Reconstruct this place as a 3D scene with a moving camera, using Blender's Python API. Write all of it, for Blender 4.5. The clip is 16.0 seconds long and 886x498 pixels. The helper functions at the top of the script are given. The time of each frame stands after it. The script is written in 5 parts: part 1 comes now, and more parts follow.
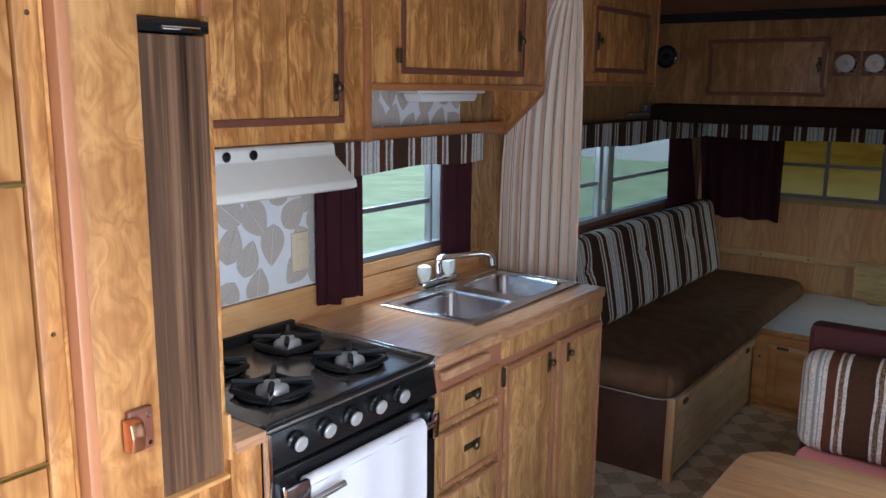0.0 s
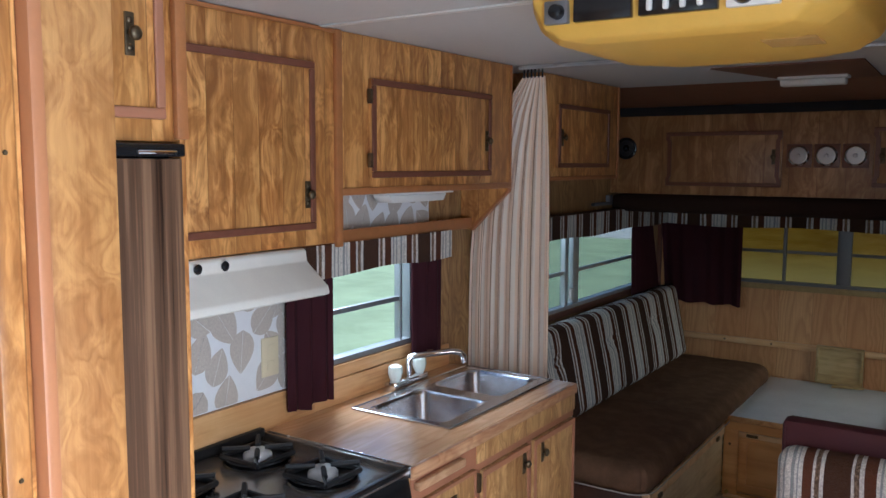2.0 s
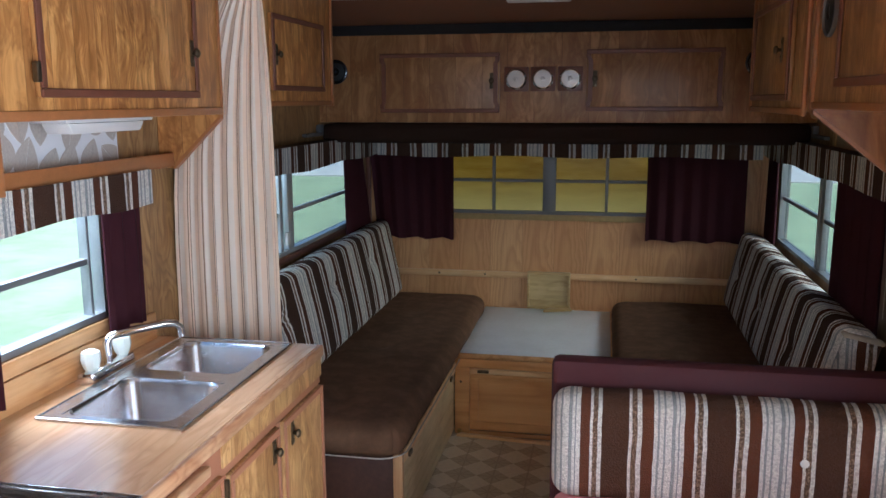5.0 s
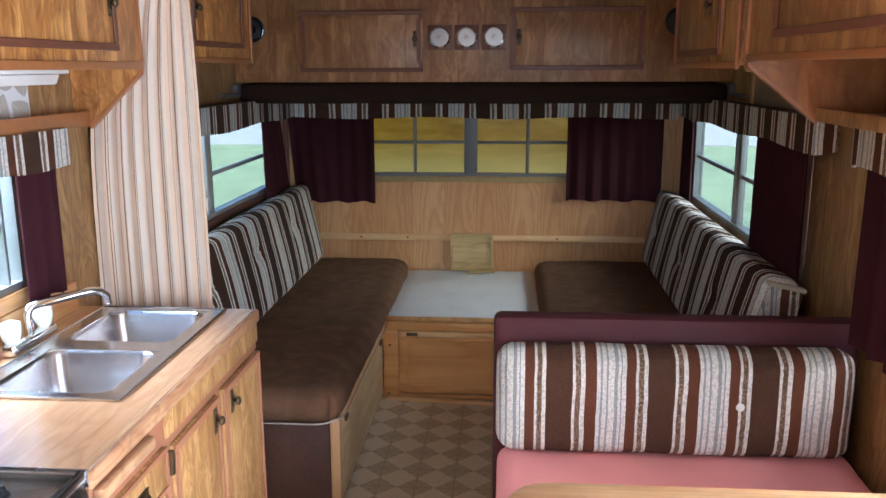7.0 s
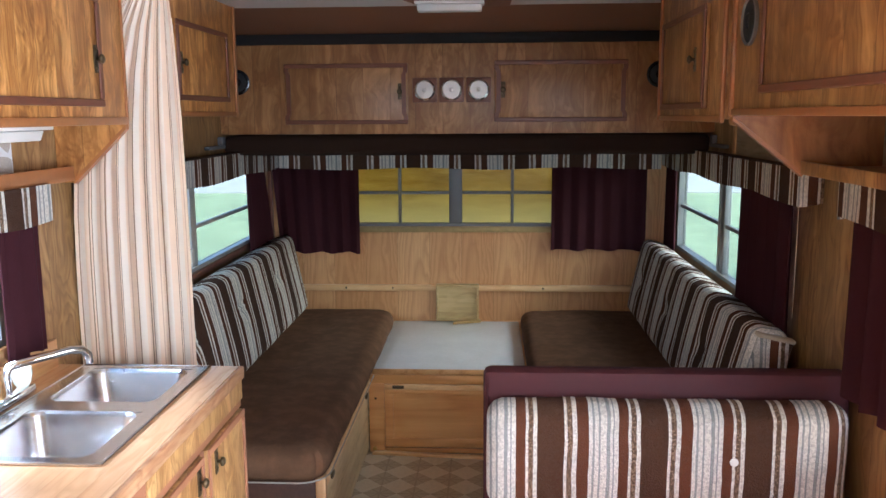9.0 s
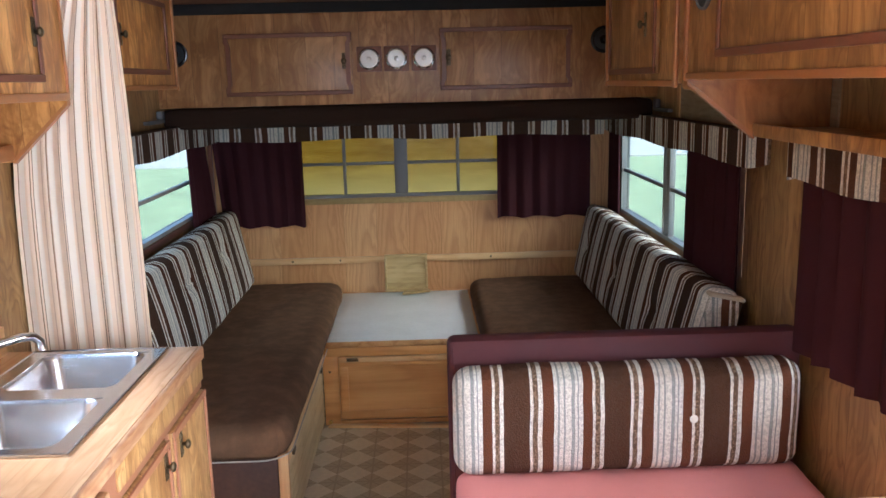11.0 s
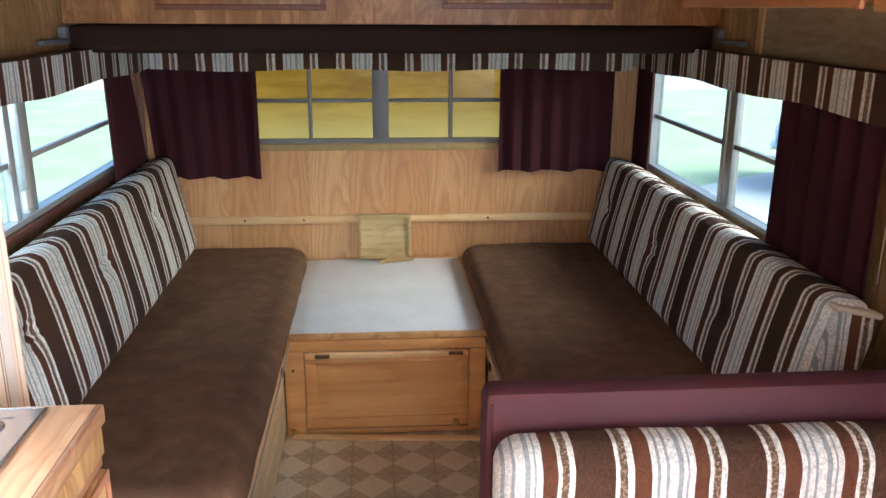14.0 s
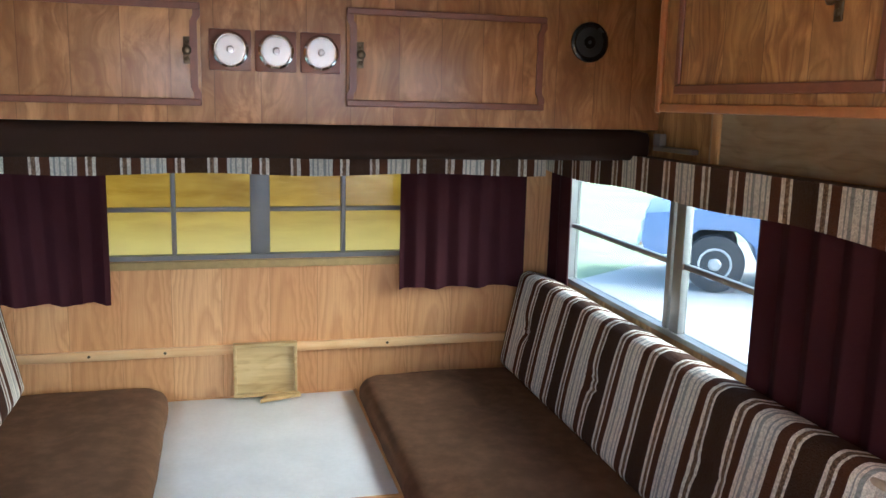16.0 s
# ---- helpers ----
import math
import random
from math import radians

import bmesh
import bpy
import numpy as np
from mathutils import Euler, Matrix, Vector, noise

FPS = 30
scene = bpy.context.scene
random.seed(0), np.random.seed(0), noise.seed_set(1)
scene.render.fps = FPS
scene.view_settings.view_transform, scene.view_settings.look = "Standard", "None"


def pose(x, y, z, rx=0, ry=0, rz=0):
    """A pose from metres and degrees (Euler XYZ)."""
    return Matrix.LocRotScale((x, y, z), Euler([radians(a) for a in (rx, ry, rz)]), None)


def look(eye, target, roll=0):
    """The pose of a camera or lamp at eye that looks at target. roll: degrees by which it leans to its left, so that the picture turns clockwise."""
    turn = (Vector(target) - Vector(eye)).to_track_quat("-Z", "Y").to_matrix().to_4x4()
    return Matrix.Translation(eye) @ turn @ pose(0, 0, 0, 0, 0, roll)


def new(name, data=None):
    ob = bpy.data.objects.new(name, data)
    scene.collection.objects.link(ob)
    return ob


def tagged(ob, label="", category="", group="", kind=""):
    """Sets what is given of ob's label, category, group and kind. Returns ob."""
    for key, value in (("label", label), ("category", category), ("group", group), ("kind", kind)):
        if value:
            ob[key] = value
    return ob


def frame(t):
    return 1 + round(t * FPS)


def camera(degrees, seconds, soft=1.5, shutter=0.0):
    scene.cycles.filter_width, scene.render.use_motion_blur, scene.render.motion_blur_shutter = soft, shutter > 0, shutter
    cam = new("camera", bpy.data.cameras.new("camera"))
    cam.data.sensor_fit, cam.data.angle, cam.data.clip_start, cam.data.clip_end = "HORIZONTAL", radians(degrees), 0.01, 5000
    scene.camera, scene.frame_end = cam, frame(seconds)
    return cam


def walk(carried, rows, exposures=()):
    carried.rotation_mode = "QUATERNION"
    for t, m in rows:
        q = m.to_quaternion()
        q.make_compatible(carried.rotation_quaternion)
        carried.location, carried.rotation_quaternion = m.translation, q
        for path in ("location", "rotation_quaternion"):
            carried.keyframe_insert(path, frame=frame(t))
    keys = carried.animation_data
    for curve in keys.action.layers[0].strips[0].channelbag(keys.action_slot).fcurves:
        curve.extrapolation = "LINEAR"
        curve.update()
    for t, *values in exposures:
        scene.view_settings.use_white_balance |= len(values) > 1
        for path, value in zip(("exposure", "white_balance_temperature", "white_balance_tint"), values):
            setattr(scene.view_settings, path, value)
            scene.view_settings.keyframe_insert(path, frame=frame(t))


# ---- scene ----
cam = camera(56.0, 16.0)
SKY, SUN, DOOR, REAR, DIN, KIT = .25, 2.1, 41.0, 3.6, 1.5, 52.0
EXPO = [(0.0, .10, 5150, 10), (3.0, .42, 5250, 10), (4.0, .86, 5250, 10), (5.0, .92, 5150, 10), (7.5, 1.64, 5250, 10), (11.0, 1.76, 5350, 10), (13.0, 1.92, 5400, 10), (15.0, 2.60, 5400, 10), (16.0, 2.60, 5300, 10)]
PATH = [
    (0, (1.869, -2.79, 1.63), (0.707, -1.209, 1.244), 0.6),
    (0.5, (1.875, -2.797, 1.661), (0.696, -1.207, 1.375), 0.6),
    (1, (1.866, -2.804, 1.692), (0.678, -1.208, 1.488), 0.7),
    (1.5, (1.859, -2.807, 1.696), (0.66, -1.218, 1.497), 0.8),
    (2, (1.828, -2.793, 1.708), (0.726, -1.136, 1.503), 0.2),
    (2.5, (1.792, -2.757, 1.69), (0.809, -1.031, 1.458), 0.9),
    (3, (1.755, -2.659, 1.683), (0.784, -0.929, 1.431), -0.2),
    (3.5, (1.656, -2.594, 1.681), (0.933, -0.747, 1.425), 0.5),
    (4, (1.516, -2.548, 1.685), (0.97, -0.643, 1.414), -0.5),
    (4.5, (1.505, -2.47, 1.681), (1.004, -0.556, 1.393), -0.2),
    (5, (1.426, -2.407, 1.654), (1.049, -0.475, 1.302), -0.2),
    (7.5, (1.318, -2.371, 1.616), (1.169, -0.423, 1.188), -0.2),
    (8, (1.319, -2.353, 1.636), (1.164, -0.391, 1.279), -0.5),
    (8.2, (1.306, -2.361, 1.629), (1.168, -0.391, 1.312), -0.5),
    (10.3, (1.293, -2.363, 1.646), (1.213, -0.392, 1.315), -0.2),
    (10.5, (1.281, -2.356, 1.643), (1.242, -0.387, 1.296), -0.6),
    (11, (1.224, -2.351, 1.638), (1.27, -0.391, 1.245), -1.4),
    (11.5, (1.206, -2.298, 1.625), (1.317, -0.346, 1.204), -1.0),
    (12, (1.232, -2.19, 1.614), (1.337, -0.236, 1.202), -1.1),
    (12.5, (1.185, -2.031, 1.619), (1.293, -0.093, 1.135), 0.1),
    (13, (1.089, -1.83, 1.611), (1.217, 0.102, 1.111), -1.0),
    (13.5, (1.095, -1.612, 1.592), (1.237, 0.313, 1.066), -0.1),
    (14, (1.083, -1.446, 1.608), (1.238, 0.468, 1.049), 0.3),
    (14.5, (1.024, -1.269, 1.608), (1.299, 0.629, 1.043), 0.6),
    (15, (0.944, -1.143, 1.603), (1.287, 0.752, 1.064), -0.8),
    (15.5, (0.924, -0.998, 1.605), (1.341, 0.888, 1.088), 0.3),
    (16, (0.976, -0.854, 1.618), (1.477, 1.051, 1.272), 1.4),
]
walk(cam, [(t, look(eye, target, roll)) for t, eye, target, roll in PATH], EXPO)

# ---- world and light ----
world = bpy.data.worlds.new("world")
scene.world = world
world.use_nodes = True
wn = world.node_tree.nodes
sky = wn.new("ShaderNodeTexSky")
sky.sky_type, sky.sun_disc = "NISHITA", False
sky.sun_elevation, sky.sun_rotation = radians(31), radians(107)
sky.air_density, sky.dust_density = 1.0, 4.0
wn["Background"].inputs["Strength"].default_value = SKY
world.node_tree.links.new(sky.outputs[0], wn["Background"].inputs["Color"])
sun = new("sun", bpy.data.lights.new("sun", "SUN"))
sun.data.energy, sun.data.angle, sun.data.color = SUN, radians(45), (1, .98, .95)
sun.matrix_world = look((0, 0, 0), (-.8, .25, -.5))


def area_lamp(name, x, y, z, tx, ty, tz, w, h, power):
    """An area lamp in place of daylight that comes by an opening."""
    la = bpy.data.lights.new(name, "AREA")
    la.shape, la.size, la.size_y, la.energy, la.color = "RECTANGLE", w, h, power, (.93, .97, 1)
    ob = new(name, la)
    ob.matrix_world = look((x, y, z), (tx, ty, tz))
    return ob


area_lamp("door_daylight", 2.40, -2.68, 1.0, 1.4, -2.60, .95, .72, 1.7, DOOR)
# unseen fill lamp added at the back end, with a supposed window
area_lamp("rear_fill", 1.2, -4.22, 1.3, 1.2, -3.0, 1.25, 1.1, .6, REAR)
# lamp added in the dinette window to strengthen its daylight
area_lamp("dinette_daylight", 2.40, -.85, 1.12, 1.4, -.85, 1.02, .9, .45, DIN)

# unseen lamp added outside the kitchen window to brighten the worktop and its sheen
area_lamp("kitchen_fill", -.50, -.52, 1.95, .45, -.52, .95, 1.1, .7, KIT)

# ---- materials ----


class Nodes:
    """A small hand for node trees."""

    def __init__(self, name):
        self.mat = bpy.data.materials.new(name)
        self.mat.use_nodes = True
        self.t = self.mat.node_tree
        self.b = self.t.nodes["Principled BSDF"]

    def put(self, kind, ins=(), **props):
        n = self.t.nodes.new("ShaderNode" + kind)
        for k, v in props.items():
            setattr(n, k, v)
        for k, v in dict(ins).items():
            self.set(n, k, v)
        return n

    def set(self, n, k, v):
        if isinstance(v, bpy.types.NodeSocket):
            self.t.links.new(v, n.inputs[k])
        else:
            n.inputs[k].default_value = v

    def math(self, op, a, b=0.0, c=0.0):
        n = self.put("Math", {0: a, 1: b, 2: c}, operation=op)
        return n.outputs[0]

    def mix(self, f, a, b, mode="MIX"):
        n = self.put("Mix", {}, data_type="RGBA", blend_type=mode)
        self.set(n, 0, f), self.set(n, 6, a), self.set(n, 7, b)
        return n.outputs[2]

    def ramp(self, f, stops, interp="LINEAR"):
        n = self.put("ValToRGB", {0: f})
        r = n.color_ramp
        r.interpolation = interp
        while len(r.elements) < len(stops):
            r.elements.new(0.5)
        for e, (p, c) in zip(r.elements, stops):
            e.position, e.color = p, (*c, 1) if len(c) == 3 else c
        return n.outputs[0]

    def coords(self, scale=(1, 1, 1), rot=(0, 0, 0)):
        tc = self.put("TexCoord")
        m = self.put("Mapping", {"Vector": tc.outputs["Object"], "Scale": scale, "Rotation": rot})
        return m.outputs[0]

    def noise(self, vec, scale, detail=3.0, rough=.55):
        return self.put("TexNoise", {"Vector": vec, "Scale": scale, "Detail": detail, "Roughness": rough}).outputs[0]

    def bump(self, h, strength=.3, dist=.002):
        self.set(self.b, "Normal", self.put("Bump", {"Height": h, "Strength": strength, "Distance": dist}).outputs[0])

    def done(self, color=None, rough=None, metal=None, **more):
        for k, v in (("Base Color", color), ("Roughness", rough), ("Metallic", metal), *more.items()):
            if v is not None:
                self.set(self.b, k, v if isinstance(v, bpy.types.NodeSocket) or not isinstance(v, tuple) else (*v, 1))
        return self.mat


def plain(name, color, rough=.5, metal=0.0, mottled=.12, scale=18, bump=.08):
    n = Nodes(name)
    v = n.coords()
    f = n.noise(v, scale)
    g = n.noise(v, scale * 9, 2)
    dark = tuple(c * (1 - mottled * 2) for c in color)
    lite = tuple(min(1, c * (1 + mottled)) for c in color)
    c = n.mix(n.math("MULTIPLY_ADD", g, .4, n.math("MULTIPLY", f, .7)), (*dark, 1), (*lite, 1))
    n.bump(g, bump, .001)
    return n.done(c, n.math("MULTIPLY_ADD", f, .16, rough - .08), metal)


def wood(name, light, mid, dark, along="z", plank=.0, rough=.38, rings=1.0, size=1.0, seam=.5, knots=0.25, figure=.2, swirl=.06, mottle=.3, streak=1.0):
    """Printed or real wood: drawn-out figure along one axis, planks of varying tone, fine pores."""
    n = Nodes(name)
    s = {"x": (.16, 1, 1), "y": (1, .16, 1), "z": (1, 1, .16)}[along]
    tc = n.put("TexCoord")
    sep = n.put("SeparateXYZ", {0: tc.outputs["Object"]})
    u = n.math("ADD", sep.outputs[0], sep.outputs[1]) if along == "z" else sep.outputs["xyz".index("y" if along == "x" else "x")]
    shift = n.put("CombineXYZ", {})
    rnd = n.put("ObjectInfo").outputs["Random"]
    tone = None
    off = n.math("MULTIPLY", rnd, 3.0)
    if plank:
        k = n.math("DIVIDE", u, plank)
        cell = n.math("FLOOR", k)
        wn_ = n.put("TexWhiteNoise", {"W": cell}, noise_dimensions="1D")
        tone = wn_.outputs[0]
        off = n.math("MULTIPLY_ADD", tone, 7.0, off)
    n.set(shift, "xyz".index(along), off)
    v0 = n.put("VectorMath", {0: tc.outputs["Object"], 1: shift.outputs[0]}, operation="ADD").outputs[0]
    v = n.put("Mapping", {"Vector": v0, "Scale": s}).outputs[0]
    warp = n.put("TexNoise", {"Vector": v0, "Scale": 5.0 * size, "Detail": 1.0})
    wv = n.put("VectorMath", {0: warp.outputs["Color"], 1: (.5, .5, .5)}, operation="SUBTRACT").outputs[0]
    wv = n.put("VectorMath", {0: wv, 1: (swirl, swirl, swirl)}, operation="MULTIPLY").outputs[0]
    v2 = n.put("VectorMath", {0: v, 1: wv}, operation="ADD").outputs[0]
    big = n.noise(v2, 6.5 * size, 3.0, .5)
    wave = n.math("FRACT", n.math("MULTIPLY", big, 11 * rings))
    line = n.ramp(wave, [(0, (.1, .1, .1)), (.3, (.25, .25, .25)), (.72, (1, 1, 1)), (1, (.1, .1, .1))])
    sf = {"x": (.03, 1, 1), "y": (1, .03, 1), "z": (1, 1, .03)}[along]
    vf = n.put("Mapping", {"Vector": v0, "Scale": sf}).outputs[0]
    fine = n.noise(vf, 170, 4, .7)
    med = n.noise(vf, 34, 4, .6)
    f = n.math("MULTIPLY_ADD", med, .65, n.math("MULTIPLY", fine, .34))
    f = n.math("MULTIPLY_ADD", f, streak, .5 * (1 - streak))
    f = n.math("MULTIPLY_ADD", line, figure, f)
    c = n.ramp(f, [(.36, light), (.60, mid), (.84, dark)])
    blot = n.noise(v0, 3.2, 3)
    c = n.mix(n.math("MULTIPLY", n.ramp(blot, [(.42, (0, 0, 0)), (.75, (1, 1, 1))]), .45), c, (*(d * 1.0 for d in mid), 1), "MULTIPLY")
    mo = n.noise(v2, 16 * size, 5, .65)
    c = n.mix(n.math("MULTIPLY", n.ramp(mo, [(.45, (0, 0, 0)), (.72, (1, 1, 1))]), mottle * 1.6), c, (*(d * 1.1 for d in dark), 1))
    c = n.mix(n.math("MULTIPLY", n.ramp(mo, [(.28, (1, 1, 1)), (.48, (0, 0, 0))]), mottle), c, (*(min(1, l * 1.15) for l in light), 1))
    kn = n.put("TexVoronoi", {"Vector": v, "Scale": 4.2 * size, "Randomness": 1.0}).outputs["Distance"]
    kmask = n.ramp(kn, [(.03, (1, 1, 1)), (.16, (0, 0, 0))])
    c = n.mix(n.math("MULTIPLY", kmask, knots), c, (*(d * .6 for d in dark), 1))
    if plank:
        c = n.mix(n.math("MULTIPLY_ADD", tone, .45, .0), c, (*(d * .75 for d in mid), 1))
        edge = n.math("ABSOLUTE", n.math("SUBTRACT", n.math("FRACT", k), .5))
        em = n.math("MULTIPLY", n.math("GREATER_THAN", edge, .5 - .0012 / plank), seam)
        c = n.mix(em, c, (*(d * .4 for d in dark), 1))
    n.bump(f, .12, .001)
    return n.done(c, n.math("MULTIPLY_ADD", med, .18, rough - .08))


def flame_panel(name, light, mid, dark, board=.135, axis=0, depth=.42):
    """Printed elm boards, each with nested upright flames of darker growth rings."""
    n = Nodes(name)
    tc = n.put("TexCoord")
    sep = n.put("SeparateXYZ", {0: tc.outputs["Object"]})
    k = n.math("DIVIDE", sep.outputs[axis], board)
    tone = n.put("TexWhiteNoise", {"W": n.math("FLOOR", k)}, noise_dimensions="1D").outputs[0]
    p = n.math("ADD", n.math("SUBTRACT", n.math("FRACT", k), .5), n.math("MULTIPLY_ADD", tone, .3, -.15))
    sway = n.noise(n.put("Mapping", {"Vector": tc.outputs["Object"], "Scale": (1, 1, .35)}).outputs[0], 11, 3, .5)
    p = n.math("MULTIPLY_ADD", n.math("SUBTRACT", sway, .5), .5, p)
    rise = n.math("MULTIPLY_ADD", tone, 9.0, n.math("MULTIPLY", sep.outputs[2], 2.2))
    ring = n.math("ADD", n.math("MULTIPLY", n.math("MULTIPLY", p, p), 9.0), n.math("ADD", rise, n.math("MULTIPLY", sway, 1.4)))
    line = n.ramp(n.math("FRACT", n.math("MULTIPLY", ring, 1.15)), [(0, (0, 0, 0)), (.35, (.15, .15, .15)), (.74, (1, 1, 1)), (1, (0, 0, 0))])
    streak = n.noise(n.put("Mapping", {"Vector": tc.outputs["Object"], "Scale": (1, 1, .03)}).outputs[0], 150, 3, .7)
    cloud = n.noise(tc.outputs["Object"], 3.5, 3)
    c = n.mix(n.ramp(n.math("MULTIPLY_ADD", cloud, .6, n.math("MULTIPLY", tone, .4)), [(.3, (0, 0, 0)), (.7, (1, 1, 1))]), (*light, 1), (*mid, 1))
    c = n.mix(n.math("MULTIPLY", line, depth), c, (*dark, 1))
    c = n.mix(n.ramp(streak, [(.45, (0, 0, 0)), (.75, (.4, .4, .4))]), c, (*dark, 1))
    edge = n.math("GREATER_THAN", n.math("ABSOLUTE", n.math("SUBTRACT", n.math("FRACT", k), .5)), .5 - .001 / board)
    c = n.mix(n.math("MULTIPLY", edge, .5), c, (*(d * .5 for d in dark), 1))
    n.bump(line, .06, .001)
    return n.done(c, n.math("MULTIPLY_ADD", streak, .16, .32))


def stripes(name, along, offset=0.0, period=.285, pale=1.0, rich=1.0):
    """Woven upholstery: brown ground, wide pale bands between narrow ones."""
    n = Nodes(name)
    tc = n.put("TexCoord")
    sep = n.put("SeparateXYZ", {0: tc.outputs["Object"]})
    wob = n.math("MULTIPLY", n.math("SUBTRACT", n.noise(tc.outputs["Object"], 9, 2), .5), .008)
    u = n.math("ADD", sep.outputs["xyz".index(along)], wob)
    k = n.math("FRACT", n.math("DIVIDE", n.math("ADD", u, offset + .169 * period), period))
    br, br2, cr, gy, tn = (.055 * rich, .023 * rich, .012 * rich), (.095 * rich, .031 * rich, .014 * rich), (.84 * pale, .80 * pale, .72 * pale), (.38 * pale, .40 * pale, .39 * pale), (.34, .23, .15)
    st = [(0, cr), (.035, gy), (.055, cr), (.095, gy), (.115, cr), (.15, cr), (.175, gy), (.21, cr), (.235, gy), (.25, cr), (.29, br2), (.385, cr), (.415, tn), (.46, cr), (.50, br), (.765, cr), (.795, tn), (.84, cr), (.885, br2)]
    # the two reaches of the pattern share one ramp each
    a = n.ramp(n.math("MULTIPLY", k, 2.0), [(p * 2, c) for p, c in st if p < .5], "CONSTANT")
    b = n.ramp(n.math("MULTIPLY_ADD", k, 2.0, -1.0), [(max(0, p * 2 - 1), c) for p, c in [(.5, cr)] + [q for q in st if q[0] >= .5]], "CONSTANT")
    c = n.mix(n.math("GREATER_THAN", k, .5), a, b)
    weave = n.put("TexVoronoi", {"Vector": tc.outputs["Object"], "Scale": 210.0}).outputs["Distance"]
    w2 = n.noise(tc.outputs["Object"], 60, 4)
    loops = n.noise(tc.outputs["Object"], 240, 2, .7)
    knots_ = n.noise(tc.outputs["Object"], 130, 2, .6)
    slub = n.ramp(knots_, [(.47, (0, 0, 0)), (.56, (1, 1, 1))])
    thread = n.mix(n.math("GREATER_THAN", k, .385), n.mix(n.math("LESS_THAN", k, .29), (*br2, 1), (.20, .21, .21, 1)), (.14, .075, .04, 1))
    pale_part = n.put("SeparateColor", {0: c}).outputs[1]
    c = n.mix(n.math("MULTIPLY", n.math("MULTIPLY", slub, .30), n.math("GREATER_THAN", pale_part, .12)), c, thread)
    chain = n.math("ADD", n.math("LESS_THAN", n.math("ABSOLUTE", n.math("SUBTRACT", k, .4375)), .026), n.math("LESS_THAN", n.math("ABSOLUTE", n.math("SUBTRACT", k, .8175)), .026))
    loop = n.ramp(n.noise(tc.outputs["Object"], 190, 2, .5), [(.44, (0, 0, 0)), (.52, (1, 1, 1))])
    c = n.mix(n.math("MULTIPLY", n.math("MULTIPLY", chain, loop), .75), c, (.055, .028, .014, 1))
    c = n.mix(n.math("MULTIPLY", weave, .18), c, (.08, .05, .035, 1))
    c = n.mix(n.math("MULTIPLY", w2, .08), c, (.1, .07, .05, 1))
    c = n.mix(n.math("MULTIPLY", n.ramp(loops, [(.46, (0, 0, 0)), (.62, (1, 1, 1))]), .15), c, (.12, .095, .08, 1))
    n.bump(n.math("MULTIPLY_ADD", loops, .7, weave), .8, .003)
    return n.done(c, .95, **{"Specular IOR Level": .15})


def cloth(name, color, weave=260, rough=.92, blot=.25, worn=.0):
    n = Nodes(name)
    v = n.coords()
    w = n.noise(v, weave, 2)
    b = n.noise(v, 3.5, 4)
    d = tuple(c * (1 - blot * 1.6) for c in color)
    l = tuple(min(1, c * (1 + blot)) for c in color)
    c = n.mix(n.math("MULTIPLY_ADD", b, .8, n.math("MULTIPLY", w, .25)), (*d, 1), (*l, 1))
    cr = n.noise(v, 14, 5, .6)
    c = n.mix(n.math("MULTIPLY", n.ramp(cr, [(.42, (0, 0, 0)), (.7, (1, 1, 1))]), worn), c, (*(min(1, q * 1.7) for q in color), 1))
    n.bump(n.math("MULTIPLY_ADD", w, .12, cr), .35, .006)
    return n.done(c, rough, **{"Specular IOR Level": .12})


def ribbed_print(name):
    """Printed walnut of straight upright stripes, a finger wide each."""
    n = Nodes(name)
    tc = n.put("TexCoord")
    v = n.put("Mapping", {"Vector": tc.outputs["Object"], "Scale": (1, 1, .02)}).outputs[0]
    a, b = n.noise(v, 48, 2, .6), n.noise(v, 260, 3, .7)
    f = n.math("MULTIPLY_ADD", b, .3, n.math("MULTIPLY", a, .8))
    c = n.ramp(f, [(.38, (.030, .015, .009)), (.47, (.10, .053, .030)), (.56, (.125, .068, .038)), (.63, (.20, .112, .062)), (.72, (.25, .145, .08))])
    return n.done(c, n.math("MULTIPLY_ADD", a, .2, .3))


M = {}
M["cab"] = wood("oak_laminate", (.84, .46, .15), (.56, .26, .068), (.23, .082, .019), "z", .085, rings=1.6, size=1.15, knots=.5, figure=.18, swirl=.12, mottle=.78)
M["closet"] = wood("figured_laminate", (.62, .34, .115), (.45, .215, .064), (.22, .08, .02), "z", .0, rings=1.0, size=1.5, knots=.0, figure=.15, swirl=.14, mottle=.42, streak=.8)
M["closetdoor"] = flame_panel("long_grain_laminate", (.60, .33, .11), (.47, .225, .065), (.24, .085, .02), .36, 1, .7)
M["far"] = wood("dark_panelling", (.54, .30, .125), (.37, .18, .066), (.19, .078, .028), "z", .13, rings=1.2, size=1.0, knots=.5, figure=.19, swirl=.14, mottle=.75, streak=.5)
M["wall"] = flame_panel("elm_panelling", (.74, .43, .19), (.64, .33, .13), (.42, .17, .055), .19)
M["wallR"] = wood("side_panelling", (.53, .34, .145), (.38, .215, .078), (.17, .08, .027), "z", .15, rings=1.2, knots=.65, figure=.28, swirl=.12, mottle=.6, streak=.6)
# olive oak, its colour also darkened for the weaker light on the east side
M["cabR"] = wood("shaded_olive_oak", (.62, .36, .135), (.42, .215, .066), (.17, .068, .02), "z", .13, rings=1.4, size=1.1, knots=.5, figure=.24, swirl=.12, mottle=.7, streak=.7)
M["trim"] = plain("red_brown_moulding", (.185, .068, .038), .42, mottled=.22, scale=30)
